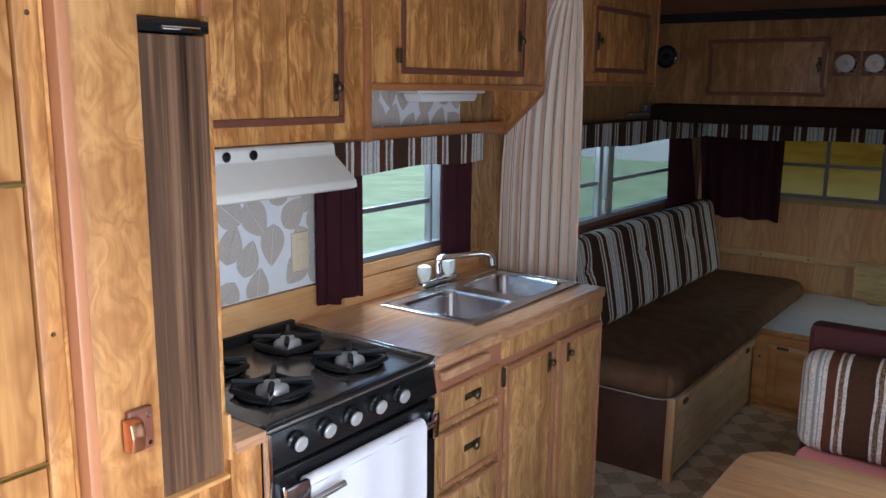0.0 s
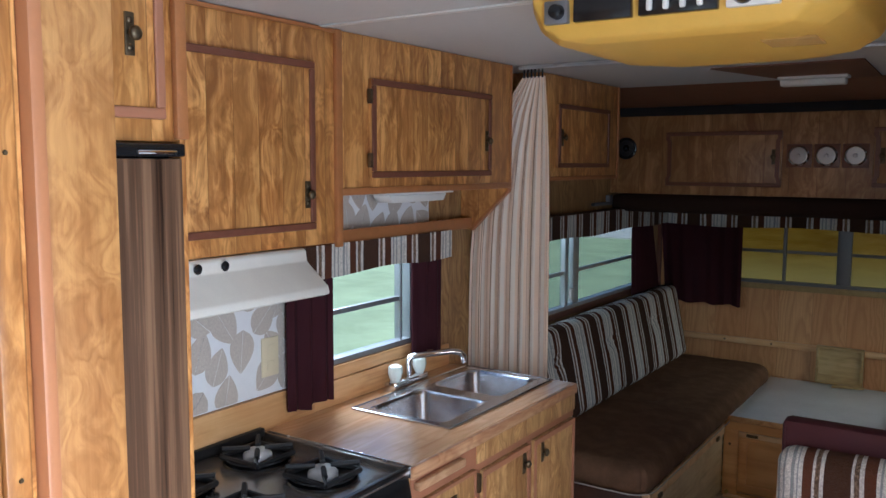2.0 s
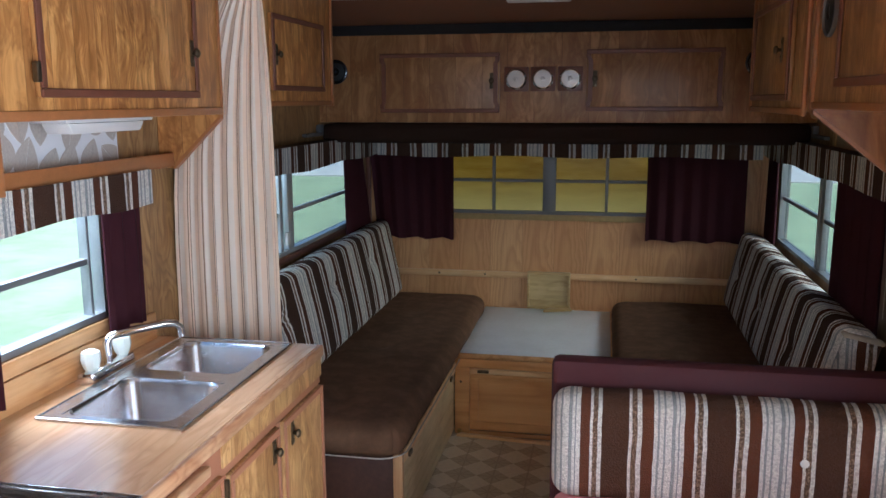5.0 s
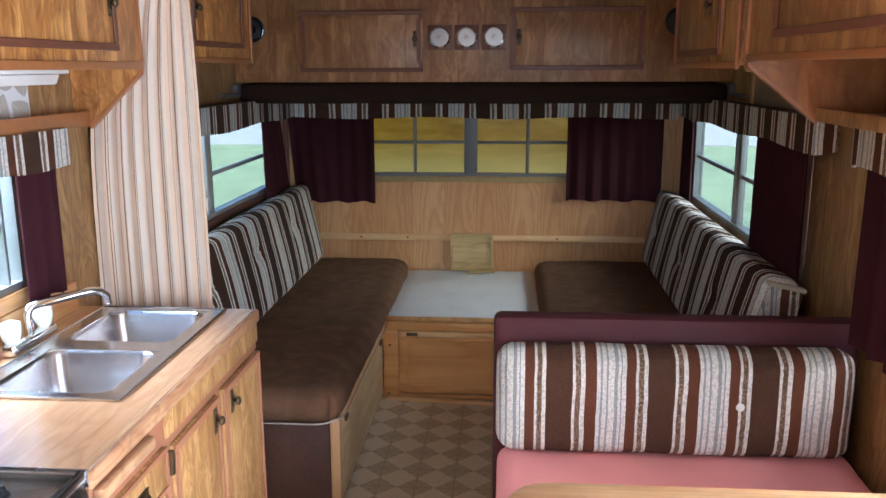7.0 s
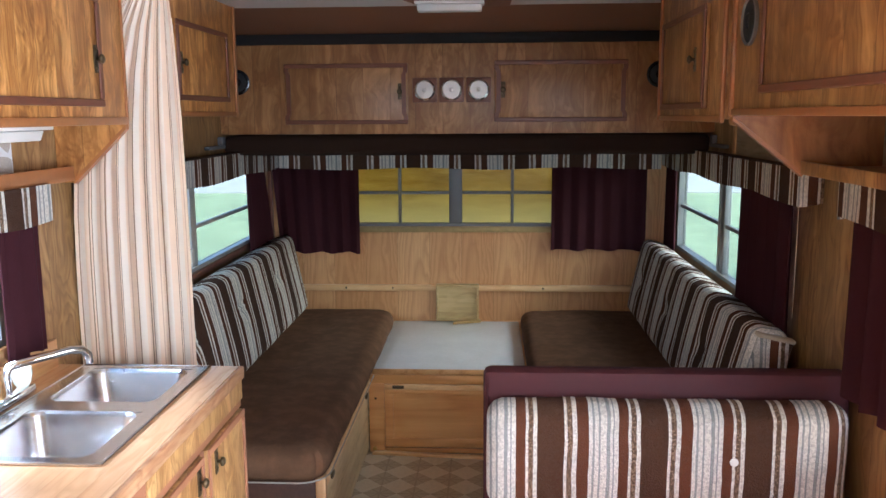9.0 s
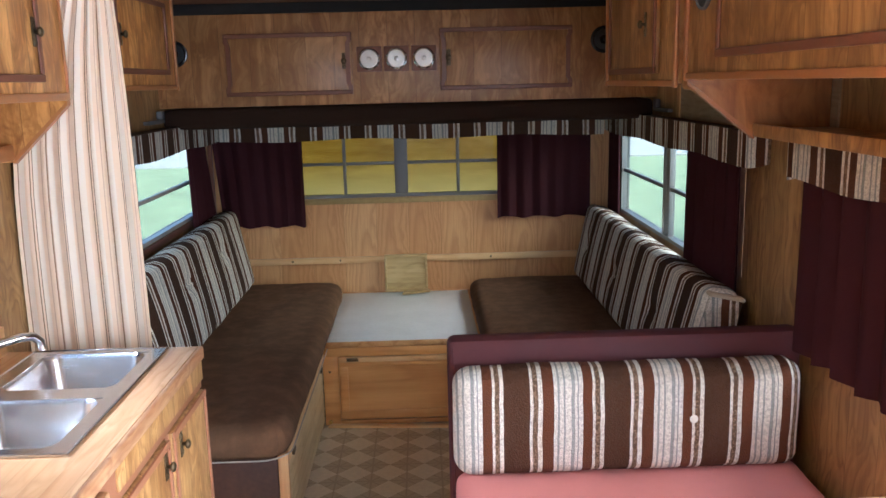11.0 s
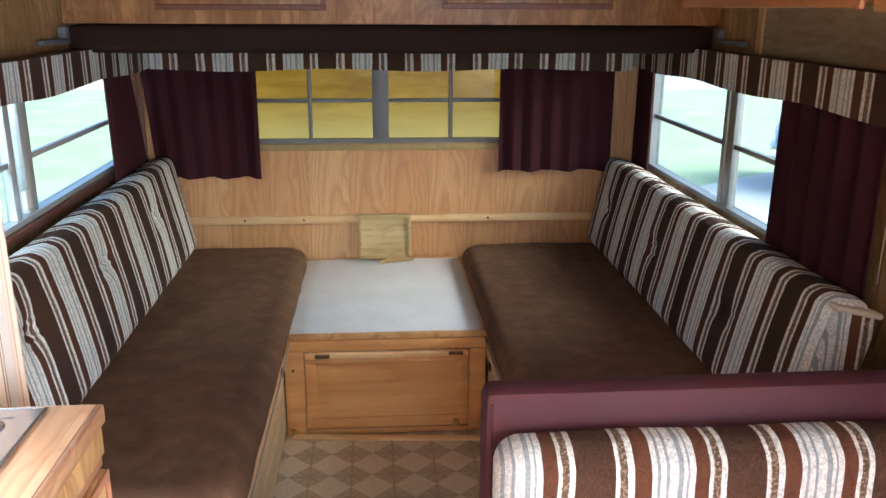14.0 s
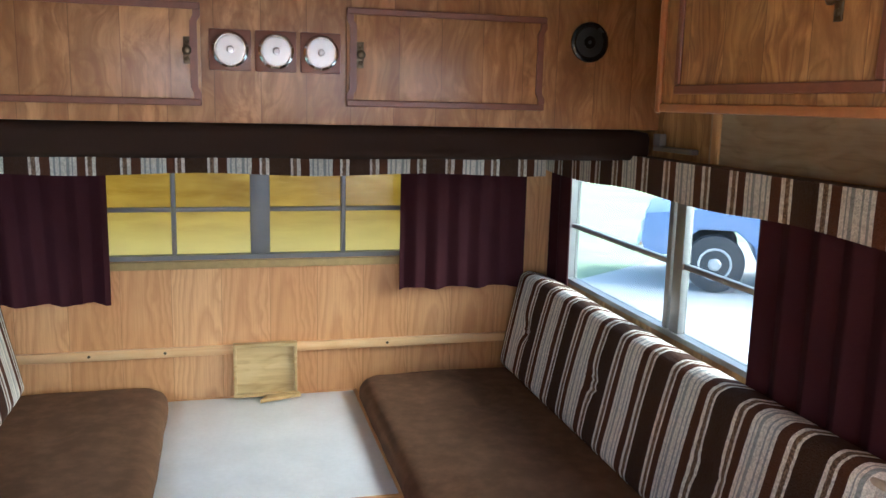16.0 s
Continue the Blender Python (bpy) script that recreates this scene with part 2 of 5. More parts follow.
M["bracket"] = wood("orange_maple", (.46, .205, .055), (.35, .14, .034), (.19, .066, .016), "z", .0, size=.9, rings=.9, knots=.4, figure=.22, swirl=.16, mottle=.6, streak=.5)
M["trimlight"] = plain("edge_moulding", (.40, .16, .052), .4, mottled=.2, scale=30)
M["pinktrim"] = plain("pink_brown_moulding", (.38, .165, .088), .45, mottled=.1)
M["batten"] = wood("pale_pine_batten", (.90, .66, .36), (.82, .55, .27), (.62, .34, .13), "x", .0, size=.6, rings=.5, knots=.15)
M["pine"] = wood("pine_board", (.82, .49, .19), (.74, .40, .14), (.58, .28, .09), "x", .0, size=.6, rings=.5, knots=.08)
M["piney"] = wood("pine_board_long", (.80, .52, .25), (.70, .41, .17), (.45, .21, .07), "y", .0, size=.7, rings=.7, knots=.3)
M["pinez"] = wood("pine_stud", (.72, .48, .25), (.60, .36, .16), (.40, .19, .07), "z", .0, size=.7, rings=.7, knots=.3)
M["counter"] = wood("worktop_laminate", (.82, .54, .32), (.70, .42, .225), (.50, .27, .13), "y", .045, rough=.2, seam=.15, knots=.0, mottle=.12, streak=.55)
M["counter"].node_tree.nodes["Principled BSDF"].inputs["Coat Weight"].default_value = .6
M["counter"].node_tree.nodes["Principled BSDF"].inputs["Coat Roughness"].default_value = .22
M["base"] = wood("base_cabinet_laminate", (.74, .48, .215), (.50, .285, .105), (.24, .105, .034), "z", .09, rings=1.3, size=1.2, knots=.45, figure=.2, swirl=.12, mottle=.6)
M["edge"] = wood("chipped_edge", (.70, .46, .27), (.54, .32, .17), (.36, .16, .075), "y", .0, size=1.5, knots=.2)
M["table"] = wood("butcher_block", (.66, .42, .22), (.56, .34, .17), (.40, .21, .09), "x", .05, rough=.3, seam=.3, knots=.1)
M["walnut"] = ribbed_print("walnut_print")
M["panelgrey"] = wood("weathered_ply", (.46, .36, .25), (.38, .29, .19), (.25, .17, .1), "y", .0, knots=.1)
M["palepanel"] = wood("pale_panel", (.78, .62, .38), (.66, .50, .28), (.44, .31, .155), "y", .0, knots=.25, figure=.15)
M["boxwood"] = wood("yellow_pine", (.66, .50, .24), (.56, .40, .17), (.38, .25, .09), "x", .0, knots=.15)
M["ceil"] = plain("ceiling_vinyl", (.62, .60, .57), .6, mottled=.05, scale=60)
M["ceilbrown"] = plain("brown_ceiling_board", (.20, .085, .04), .6, mottled=.15)
M["ceilblack"] = plain("matt_black_strip", (.012, .010, .010), .9)
M["black"] = plain("black_enamel", (.012, .012, .013), .25, mottled=.1)
M["cast"] = plain("cast_iron", (.02, .02, .021), .55, .3, mottled=.3, scale=80, bump=.4)
M["salmon"] = plain("salmon_moulding", (.47, .20, .085), .42, mottled=.08)
M["cook"] = plain("worn_cooktop", (.34, .31, .285), .24, .75, mottled=.2, scale=12)
M["steel"] = plain("brushed_steel", (.66, .66, .68), .24, 1.0, mottled=.08, scale=25, bump=.04)
M["spun"] = plain("spun_aluminium", (.38, .355, .345), .34, 1.0, mottled=.03, scale=60, bump=.0)
M["spunlight"] = plain("silver_knob_face", (.72, .71, .69), .4, .55, mottled=.06, scale=90)
M["chrome"] = plain("chrome", (.8, .8, .82), .1, 1.0, mottled=.03)
M["alu"] = plain("aluminium", (.60, .61, .62), .42, .5, mottled=.08)
# the aluminium above, its colour darkened as for frames seen against the light
M["backlitalu"] = plain("backlit_aluminium", (.30, .31, .31), .42, .6, mottled=.15)
M["greyframe"] = plain("grey_frame", (.20, .20, .21), .5, .4, mottled=.1)
M["brass"] = plain("antique_brass", (.16, .12, .07), .4, .85, mottled=.3, scale=90)
M["dullbrass"] = plain("dull_yellow_strip", (.44, .31, .12), .55, mottled=.2, scale=40)
M["gold"] = plain("brass_strip", (.6, .42, .14), .3, 1.0)
M["copper"] = plain("copper", (.75, .36, .2), .3, 1.0)
M["white"] = plain("hood_enamel", (.74, .71, .63), .4, mottled=.06)
M["almond"] = plain("almond_plastic", (.68, .60, .40), .5, mottled=.05)
M["plastic"] = plain("white_plastic", (.75, .74, .7), .45, mottled=.05)
M["acrylic"] = plain("cloudy_acrylic", (.80, .86, .78), .25, mottled=.06)
M["yellow"] = plain("yellow_plastic", (.70, .42, .07), .42, mottled=.08, scale=8)
M["yellowdark"] = plain("yellow_grille", (.38, .22, .05), .6)
M["laminate"] = plain("white_laminate", (.84, .86, .88), .35, mottled=.10, scale=7)
M["paper"] = plain("wallpaper_ground", (.78, .78, .78), .75, mottled=.05, scale=30)
M["leaf"] = plain("wallpaper_leaf", (.54, .48, .41), .75, mottled=.22, scale=160)
M["maroon"] = cloth("maroon_curtain", (.044, .012, .016))
M["vinyl"] = plain("maroon_vinyl", (.080, .015, .019), .72, mottled=.1, scale=10, bump=.2)
M["brown"] = cloth("brown_upholstery", (.148, .080, .045), blot=.3, worn=.4)
M["mattress"] = cloth("dark_brown_ticking", (.030, .016, .011), blot=.2)
M["brownskirt"] = plain("brown_vinyl", (.085, .032, .017), .55, mottled=.42, scale=7)
M["pink"] = cloth("pink_sheet", (.72, .28, .26), blot=.1, rough=.85)
M["towel"] = cloth("white_towel", (.82, .80, .82), weave=140, blot=.04)
M["hem"] = plain("cream_hem", (.56, .47, .35), .85, mottled=.15, scale=120)
M["piping"] = plain("grey_piping", (.45, .40, .36), .8)
M["sx"] = stripes("striped_upholstery_across", "x", -1.63, .2875, 1.0, 1.3)
M["sy"] = stripes("striped_upholstery_east", "y", -1.06, .316, 1.2)
M["syl"] = stripes("striped_upholstery_west", "y", -1.263, .34, 1.2)
M["vx"] = stripes("striped_valance_across", "x", -.725, .309)
M["vy"] = stripes("striped_valance_along", "y", -.984, .35)
M["vk"] = stripes("striped_kitchen_valance", "y", .74, .314)
M["tyre"] = plain("tyre_rubber", (.085, .085, .09), .8)
M["carblue"] = plain("blue_paint", (.24, .33, .56), .3, mottled=.03)
M["tint"] = plain("dark_glass", (.05, .06, .07), .1)
M["grass"] = plain("grass", (.44, .54, .31), .9, mottled=.35, scale=1.2)
M["gravel"] = plain("pale_gravel", (.62, .61, .57), .9, mottled=.15, scale=14)
M["siding"] = plain("white_siding", (.72, .71, .68), .5)


def curtain_stripes():
    n = Nodes("cream_striped_curtain")
    tc = n.put("TexCoord")
    at = n.put("Attribute", attribute_name="fold")
    k = n.math("FRACT", n.math("MULTIPLY", at.outputs["Fac"], 4.0))
    cream, white, line, soft = (.96, .76, .57), (.98, .87, .74), (.33, .19, .105), (.72, .51, .36)
    c = n.ramp(k, [(0, cream), (.10, line), (.132, soft), (.15, white), (.34, cream), (.52, line), (.548, cream), (.60, line), (.62, white), (.80, cream), (.90, soft), (.935, cream)], "CONSTANT")
    c = n.mix(n.math("MULTIPLY", n.noise(tc.outputs["Object"], 200, 3), .12), c, (.5, .36, .26, 1))
    n.bump(n.noise(tc.outputs["Object"], 300, 2), .2, .001)
    n.done(c, .9)
    tr = n.put("BsdfTranslucent", {"Color": c})
    mx = n.put("MixShader", {0: .22, 1: n.b.outputs[0], 2: tr.outputs[0]})
    n.t.links.new(mx.outputs[0], n.t.nodes["Material Output"].inputs[0])
    return n.mat


M["curtain"] = curtain_stripes()


def vinyl_floor():
    n = Nodes("diamond_sheet_vinyl")
    tc = n.put("TexCoord")
    v = n.put("Mapping", {"Vector": tc.outputs["Object"], "Rotation": (0, 0, radians(45))}).outputs[0]
    ch = n.put("TexChecker", {"Vector": v, "Scale": 1 / .106, "Color1": (.84, .71, .53, 1), "Color2": (.56, .43, .28, 1)})
    ff = n.noise(tc.outputs["Object"], 55, 4)
    c = n.mix(n.math("MULTIPLY", ff, .5), ch.outputs[0], (.36, .28, .19, 1))
    # a star printed on each dark diamond
    sc = n.put("VectorMath", {0: v, 1: (1 / .106,) * 3}, operation="MULTIPLY").outputs[0]
    fr = n.put("VectorMath", {0: sc}, operation="FRACTION").outputs[0]
    ctr = n.put("VectorMath", {0: fr, 1: (.5, .5, 0)}, operation="SUBTRACT").outputs[0]
    s = n.put("SeparateXYZ", {0: ctr})
    cross = n.math("MINIMUM", n.math("ABSOLUTE", s.outputs[0]), n.math("ABSOLUTE", s.outputs[1]))
    ln = n.math("LESS_THAN", cross, .035)
    diag = n.math("LESS_THAN", n.math("ABSOLUTE", n.math("SUBTRACT", n.math("ABSOLUTE", s.outputs[0]), n.math("ABSOLUTE", s.outputs[1]))), .05)
    star = n.math("MULTIPLY", n.math("MAXIMUM", ln, diag), n.math("SUBTRACT", 1.0, ch.outputs[1]))
    c = n.mix(n.math("MULTIPLY", star, .35), c, (.2, .13, .08, 1))
    worn = n.noise(tc.outputs["Object"], 4, 3)
    c = n.mix(n.math("MULTIPLY", worn, .3), c, (.42, .33, .22, 1))
    return n.done(c, .45)


M["floor"] = vinyl_floor()


def glass(name, tint):
    n = Nodes(name)
    t = n.put("BsdfTransparent", {"Color": (*tint, 1)})
    g = n.put("BsdfGlossy", {"Roughness": .2})
    mx = n.put("MixShader", {0: .01, 1: t.outputs[0], 2: g.outputs[0]})
    n.t.links.new(mx.outputs[0], n.t.nodes["Material Output"].inputs[0])
    return n.mat


M["glass"] = glass("window_glass", (.94, .96, .95))
# tint added to cut the daylight through the lounge windows
M["dimming"] = glass("dimming_window_glass", (.58, .61, .59))


def amber():
    """A yellow glass-fibre rock guard that lets the daylight through."""
    n = Nodes("amber_rock_guard")
    tc = n.put("TexCoord")
    v = n.put("Mapping", {"Vector": tc.outputs["Object"], "Scale": (.5, 1, 2.2)}).outputs[0]
    f = n.noise(v, 11, 5, .7)
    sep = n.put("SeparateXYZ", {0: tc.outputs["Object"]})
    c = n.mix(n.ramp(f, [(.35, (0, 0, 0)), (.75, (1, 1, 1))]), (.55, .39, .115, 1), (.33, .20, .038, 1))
    # the colour pales from z 1.22 down to 1.02
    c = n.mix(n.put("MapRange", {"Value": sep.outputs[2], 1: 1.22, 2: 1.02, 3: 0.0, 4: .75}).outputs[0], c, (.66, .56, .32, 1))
    tr = n.put("BsdfTranslucent", {"Color": c})
    df = n.put("BsdfDiffuse", {"Color": c})
    mx = n.put("MixShader", {0: .3, 1: tr.outputs[0], 2: df.outputs[0]})
    n.t.links.new(mx.outputs[0], n.t.nodes["Material Output"].inputs[0])
    return n.mat


M["amber"] = amber()

# ---- mesh helpers ----


def box(bm, x0, x1, y0, y1, z0, z1):
    x0, x1, y0, y1, z0, z1 = min(x0, x1), max(x0, x1), min(y0, y1), max(y0, y1), min(z0, z1), max(z0, z1)
    v = [bm.verts.new((x, y, z)) for x in (x0, x1) for y in (y0, y1) for z in (z0, z1)]
    for f in ((0, 1, 3, 2), (4, 6, 7, 5), (0, 4, 5, 1), (2, 3, 7, 6), (0, 2, 6, 4), (1, 5, 7, 3)):
        bm.faces.new([v[i] for i in f])
    return bm


def solid(x0, x1, y0, y1, z0, z1, b=.0, seg=2):
    bm = box(bmesh.new(), x0, x1, y0, y1, z0, z1)
    if b:
        b = min(b, abs(x1 - x0) * .45, abs(y1 - y0) * .45, abs(z1 - z0) * .45)
        bmesh.ops.bevel(bm, geom=bm.edges[:], offset=b, segments=seg, profile=.5, affect="EDGES")
    return bm


def slab(axis, pos, sgn, d0, d1, u0, u1, z0, z1, b=.0):
    """A box on a wall: from d0 to d1 off the plane axis = pos on its side sgn, u0 to u1 along it."""
    a0, a1 = pos + sgn * d0, pos + sgn * d1
    return solid(a0, a1, u0, u1, z0, z1, b) if axis == "x" else solid(u0, u1, a0, a1, z0, z1, b)


def at(axis, pos, sgn, d, u, z):
    return Vector((pos + sgn * d, u, z)) if axis == "x" else Vector((u, pos + sgn * d, z))


def merge(*bms):
    out = bms[0]
    for b in bms[1:]:
        me = bpy.data.meshes.new("tmp")
        b.to_mesh(me)
        out.from_mesh(me)
        bpy.data.meshes.remove(me)
        b.free()
    return out


def prism(points, axis, a0, a1, b=.0):
    """A polygon of the two other axes, drawn out along one."""
    bm = bmesh.new()

    def place(p, a):
        return {"x": (a, p[0], p[1]), "y": (p[0], a, p[1]), "z": (p[0], p[1], a)}[axis]

    lo, hi = [bm.verts.new(place(p, a0)) for p in points], [bm.verts.new(place(p, a1)) for p in points]
    bm.faces.new(lo), bm.faces.new(hi[::-1])
    for i in range(len(points)):
        j = (i + 1) % len(points)
        bm.faces.new((lo[i], hi[i], hi[j], lo[j]))
    bmesh.ops.recalc_face_normals(bm, faces=bm.faces[:])
    if b:
        bmesh.ops.bevel(bm, geom=bm.edges[:], offset=b, segments=2, profile=.5, affect="EDGES")
    return bm


def lathe(profile, place, normal=(0, 0, 1), seg=24):
    """Rings of (radius, height), turned about a normal through a place."""
    bm = bmesh.new()
    q = Vector((0, 0, 1)).rotation_difference(Vector(normal)).to_matrix()
    rings = []
    for r, h in profile:
        rings.append([bm.verts.new(Vector(place) + q @ Vector((r * math.cos(2 * math.pi * i / seg), r * math.sin(2 * math.pi * i / seg), h))) for i in range(seg)])
    for a, b in zip(rings, rings[1:]):
        for i in range(seg):
            bm.faces.new((a[i], a[(i + 1) % seg], b[(i + 1) % seg], b[i]))
    bm.faces.new(rings[0][::-1]), bm.faces.new(rings[-1])
    return bm


def tube(points, r, seg=10):
    """A round bar along points."""
    bm = bmesh.new()
    pts = [Vector(p) for p in points]
    rings = []
    for i, p in enumerate(pts):
        d = (pts[min(i + 1, len(pts) - 1)] - pts[max(i - 1, 0)]).normalized()
        side = d.cross(Vector((0, 0, 1)))
        side = side.normalized() if side.length > .05 else Vector((1, 0, 0))
        up = side.cross(d)
        rings.append([bm.verts.new(p + r * (side * math.cos(2 * math.pi * k / seg) + up * math.sin(2 * math.pi * k / seg))) for k in range(seg)])
    for a, b in zip(rings, rings[1:]):
        for i in range(seg):
            bm.faces.new((a[i], a[(i + 1) % seg], b[(i + 1) % seg], b[i]))
    bm.faces.new(rings[0][::-1]), bm.faces.new(rings[-1])
    bmesh.ops.recalc_face_normals(bm, faces=bm.faces[:])
    return bm


def cushion(size, r, n=22, tufts=(), puff=.012, wrinkle=.004, seed=0):
    """A padded block about its own middle, edges rounded, faces bellied, buttons drawn in."""
    bm = bmesh.new()
    h = Vector(size) / 2
    seen = {}

    def vert(p):
        key = tuple(round(c, 5) for c in p)
        if key not in seen:
            q = Vector((p[0] * h.x, p[1] * h.y, p[2] * h.z))
            rr = min(r, *(c * .98 for c in h))
            inner = Vector([max(-(h[i] - rr), min(h[i] - rr, q[i])) for i in range(3)])
            d = q - inner
            if d.length > 1e-6:
                q = inner + d.normalized() * rr
            bel = [(1 - p[i] ** 2) for i in range(3)]
            thin = min(range(3), key=lambda i: h[i])
            others = [i for i in range(3) if i != thin]
            q[thin] += math.copysign(puff, q[thin]) * (bel[others[0]] * bel[others[1]]) ** .5 if abs(p[thin]) > .99 else 0
            for tu in tufts:
                dd = math.hypot(q[others[0]] - tu[0], q[others[1]] - tu[1])
                q[thin] -= math.copysign(.024, q[thin]) * math.exp(-(dd / .045) ** 2) * (1 + .3 * math.sin(9 * math.atan2(q[others[1]] - tu[1], q[others[0]] - tu[0])))
            q += Vector((noise.noise(q * 6 + Vector((seed, 0, 0))), noise.noise(q * 6 + Vector((0, seed, 7))), noise.noise(q * 6 + Vector((3, 0, seed))))) * wrinkle
            seen[key] = bm.verts.new(q)
        return seen[key]

    lin = [math.sin(math.pi / 2 * (2 * i / n - 1)) * .35 + (2 * i / n - 1) * .65 for i in range(n + 1)]
    for ax in range(3):
        for s in (-1, 1):
            for i in range(n):
                for j in range(n):
                    quad = []
                    for a, b in ((i, j), (i + 1, j), (i + 1, j + 1), (i, j + 1)):
                        p = [0, 0, 0]
                        p[ax], p[(ax + 1) % 3], p[(ax + 2) % 3] = s, lin[a], lin[b]
                        quad.append(vert(p))
                    bm.faces.new(quad if s > 0 else quad[::-1])
    return bm


def move(bm, m):
    bmesh.ops.transform(bm, matrix=m, verts=bm.verts[:])
    return bm


def drape(axis, pos, u0, u1, z0, z1, folds, amp=.014, top=.6, n=9, seed=0, gather=None, hem=.006, taper=5):
    """A hanging cloth with folds; gather: (g0, g1), the reach it is drawn to at its top."""
    bm = bmesh.new()
    fold = bm.verts.layers.float.new("fold")
    nu, nz = folds * n, 10
    rnd = random.Random(seed)
    ph = [rnd.uniform(-.5, .5) for _ in range(folds + 2)]
    am = [rnd.uniform(.6, 1.25) for _ in range(folds + 2)]
    sides = []
    for layer in (0, 1):
        grid = []
        for j in range(nz + 1):
            f = j / nz
            row = []
            for i in range(nu + 1):
                s = i / nu
                k = s * folds
                c = int(k)
                a = am[c] * (1 - (k - c)) + am[c + 1] * (k - c)
                p = ph[c] * (1 - (k - c)) + ph[c + 1] * (k - c)
                w = math.sin(2 * math.pi * k + p * .8)
                grow = 1 - (1 - top) * f
                d = pos + a * amp * grow * w + (.0025 if layer else -.0025)
                lo0, lo1 = u0, u1
                if gather:
                    e = f ** taper
                    lo0, lo1 = u0 + (gather[0] - u0) * e, u1 + (gather[1] - u1) * e
                u = lo0 + (lo1 - lo0) * s + .25 * amp * math.sin(4 * math.pi * k)
                z = z0 + (z1 - z0) * f + (hem * math.sin(2 * math.pi * k * .5 + seed) if j == 0 else 0)
                v = bm.verts.new((d, u, z) if axis == "x" else (u, d, z))
                v[fold] = s
                row.append(v)
            grid.append(row)
        sides.append(grid)
    for layer, grid in enumerate(sides):
        for j in range(nz):
            for i in range(nu):
                q = (grid[j][i], grid[j][i + 1], grid[j + 1][i + 1], grid[j + 1][i])
                bm.faces.new(q if layer else q[::-1])
    a, b = sides
    for i in range(nu):
        bm.faces.new((a[0][i], a[0][i + 1], b[0][i + 1], b[0][i]))
        bm.faces.new((a[nz][i], b[nz][i], b[nz][i + 1], a[nz][i + 1]))
    for j in range(nz):
        bm.faces.new((a[j][0], b[j][0], b[j + 1][0], a[j + 1][0]))
        bm.faces.new((a[j][nu], a[j + 1][nu], b[j + 1][nu], b[j][nu]))
    bmesh.ops.recalc_face_normals(bm, faces=bm.faces[:])
    return bm


def mesh(name, bm, material, smooth=True):
    me = bpy.data.meshes.new(name)
    bm.to_mesh(me)
    bm.free()
    me.materials.append(M[material])
    if smooth:
        me.shade_smooth()
        me.set_sharp_from_angle(angle=radians(38))
    return new(name, me)


def thing(name, place, label, category, group="", kind=""):
    e = new(name)
    e.empty_display_size = .1
    e.location = place
    return tagged(e, label, category, group, kind)


def part(name, bm, material, parent, label=""):
    ob = mesh(name, bm, material)
    ob.parent = parent
    top = parent
    while top.parent:
        top = top.parent
    if parent is top and top.type == "EMPTY":
        ob.matrix_parent_inverse = Matrix.Translation(top.location).inverted()
    return tagged(ob, label)


def single(name, bm, material, label="", category="", group="", kind=""):
    return tagged(mesh(name, bm, material), label, category, group, kind)

# ---- structure ----
W, D, H, BACK = 2.36, 2.5, 2.09, -4.2


def wall(name, axis, pos, sgn, u0, u1, z0, z1, holes, material, thick=.05):
    """A wall with real openings: (u0, u1, z0, z1) each, not overlapping along u."""
    bms, u = [], u0
    for a0, a1, b0, b1 in sorted(holes):
        bms.append(slab(axis, pos, sgn, 0, thick, u, a0, z0, z1))
        if b0 > z0:
            bms.append(slab(axis, pos, sgn, 0, thick, a0, a1, z0, b0))
        bms.append(slab(axis, pos, sgn, 0, thick, a0, a1, b1, z1))
        u = a1
    bms.append(slab(axis, pos, sgn, 0, thick, u, u1, z0, z1))
    return single(name, merge(*bms), material, kind="structure")


KWIN, LWIN, RWIN, DWIN = (-.80, -.25, 1.03, 1.46), (.30, 2.30, .955, 1.42), (.60, 2.36, .885, 1.42), (-1.35, -.12, .84, 1.42)
wall("wall_west", "x", 0, -1, BACK, D, 0, 2.16, [KWIN, LWIN], "wallR")
wall("wall_east", "x", W, 1, BACK, D, 0, 2.16, [RWIN, DWIN, (-3.05, -2.30, 0, 1.9)], "wallR")
wall("wall_north", "y", D, 1, -.05, W + .05, 0, 2.16, [(.48, 1.72, .985, 1.42)], "wall")
wall("wall_south", "y", BACK, -1, -.05, W + .05, 0, 2.16, [(.6, 1.8, 1.0, 1.6)], "wallR")
single("floor", solid(-.05, W + .05, BACK - .05, D + .05, -.06, 0), "floor", kind="structure")
single("ceiling", solid(0, W, BACK, 1.27, H, H + .05), "ceil", kind="structure")
single("ceiling_slope", prism([(1.27, H), (1.27, H + .04), (1.70, 2.04), (1.70, 2.0)], "x", 0, W), "ceilbrown", kind="structure")
single("ceiling_front", solid(0, W, 1.70, D, 2.06, 2.09), "ceilbrown", kind="structure")
single("roof", solid(-.06, W + .06, BACK - .06, D + .06, 2.165, 2.20), "siding", kind="structure")
single("trim_black", solid(.002, W - .002, 1.622, 1.648, 1.965, 2.012, .004), "ceilblack", kind="structure")
for y in (.16, -1.0, -2.13):
    single("ceiling_trim", solid(.225, W, y - .012, y + .012, H - .006, H - .0005, .002), "plastic", kind="structure")
bm = prism([(.84, .62), (1.40, .58), (1.385, 1.268), (1.02, 1.268)], "z", H - .006, H - .001)
single("ceiling_patch", bm, "ceilbrown", kind="structure")
for x in (.012, W - .012):
    single("corner_trim", solid(x - .012, x + .012, D - .026, D - .002, .0, 1.45, .003), "trim", kind="structure")
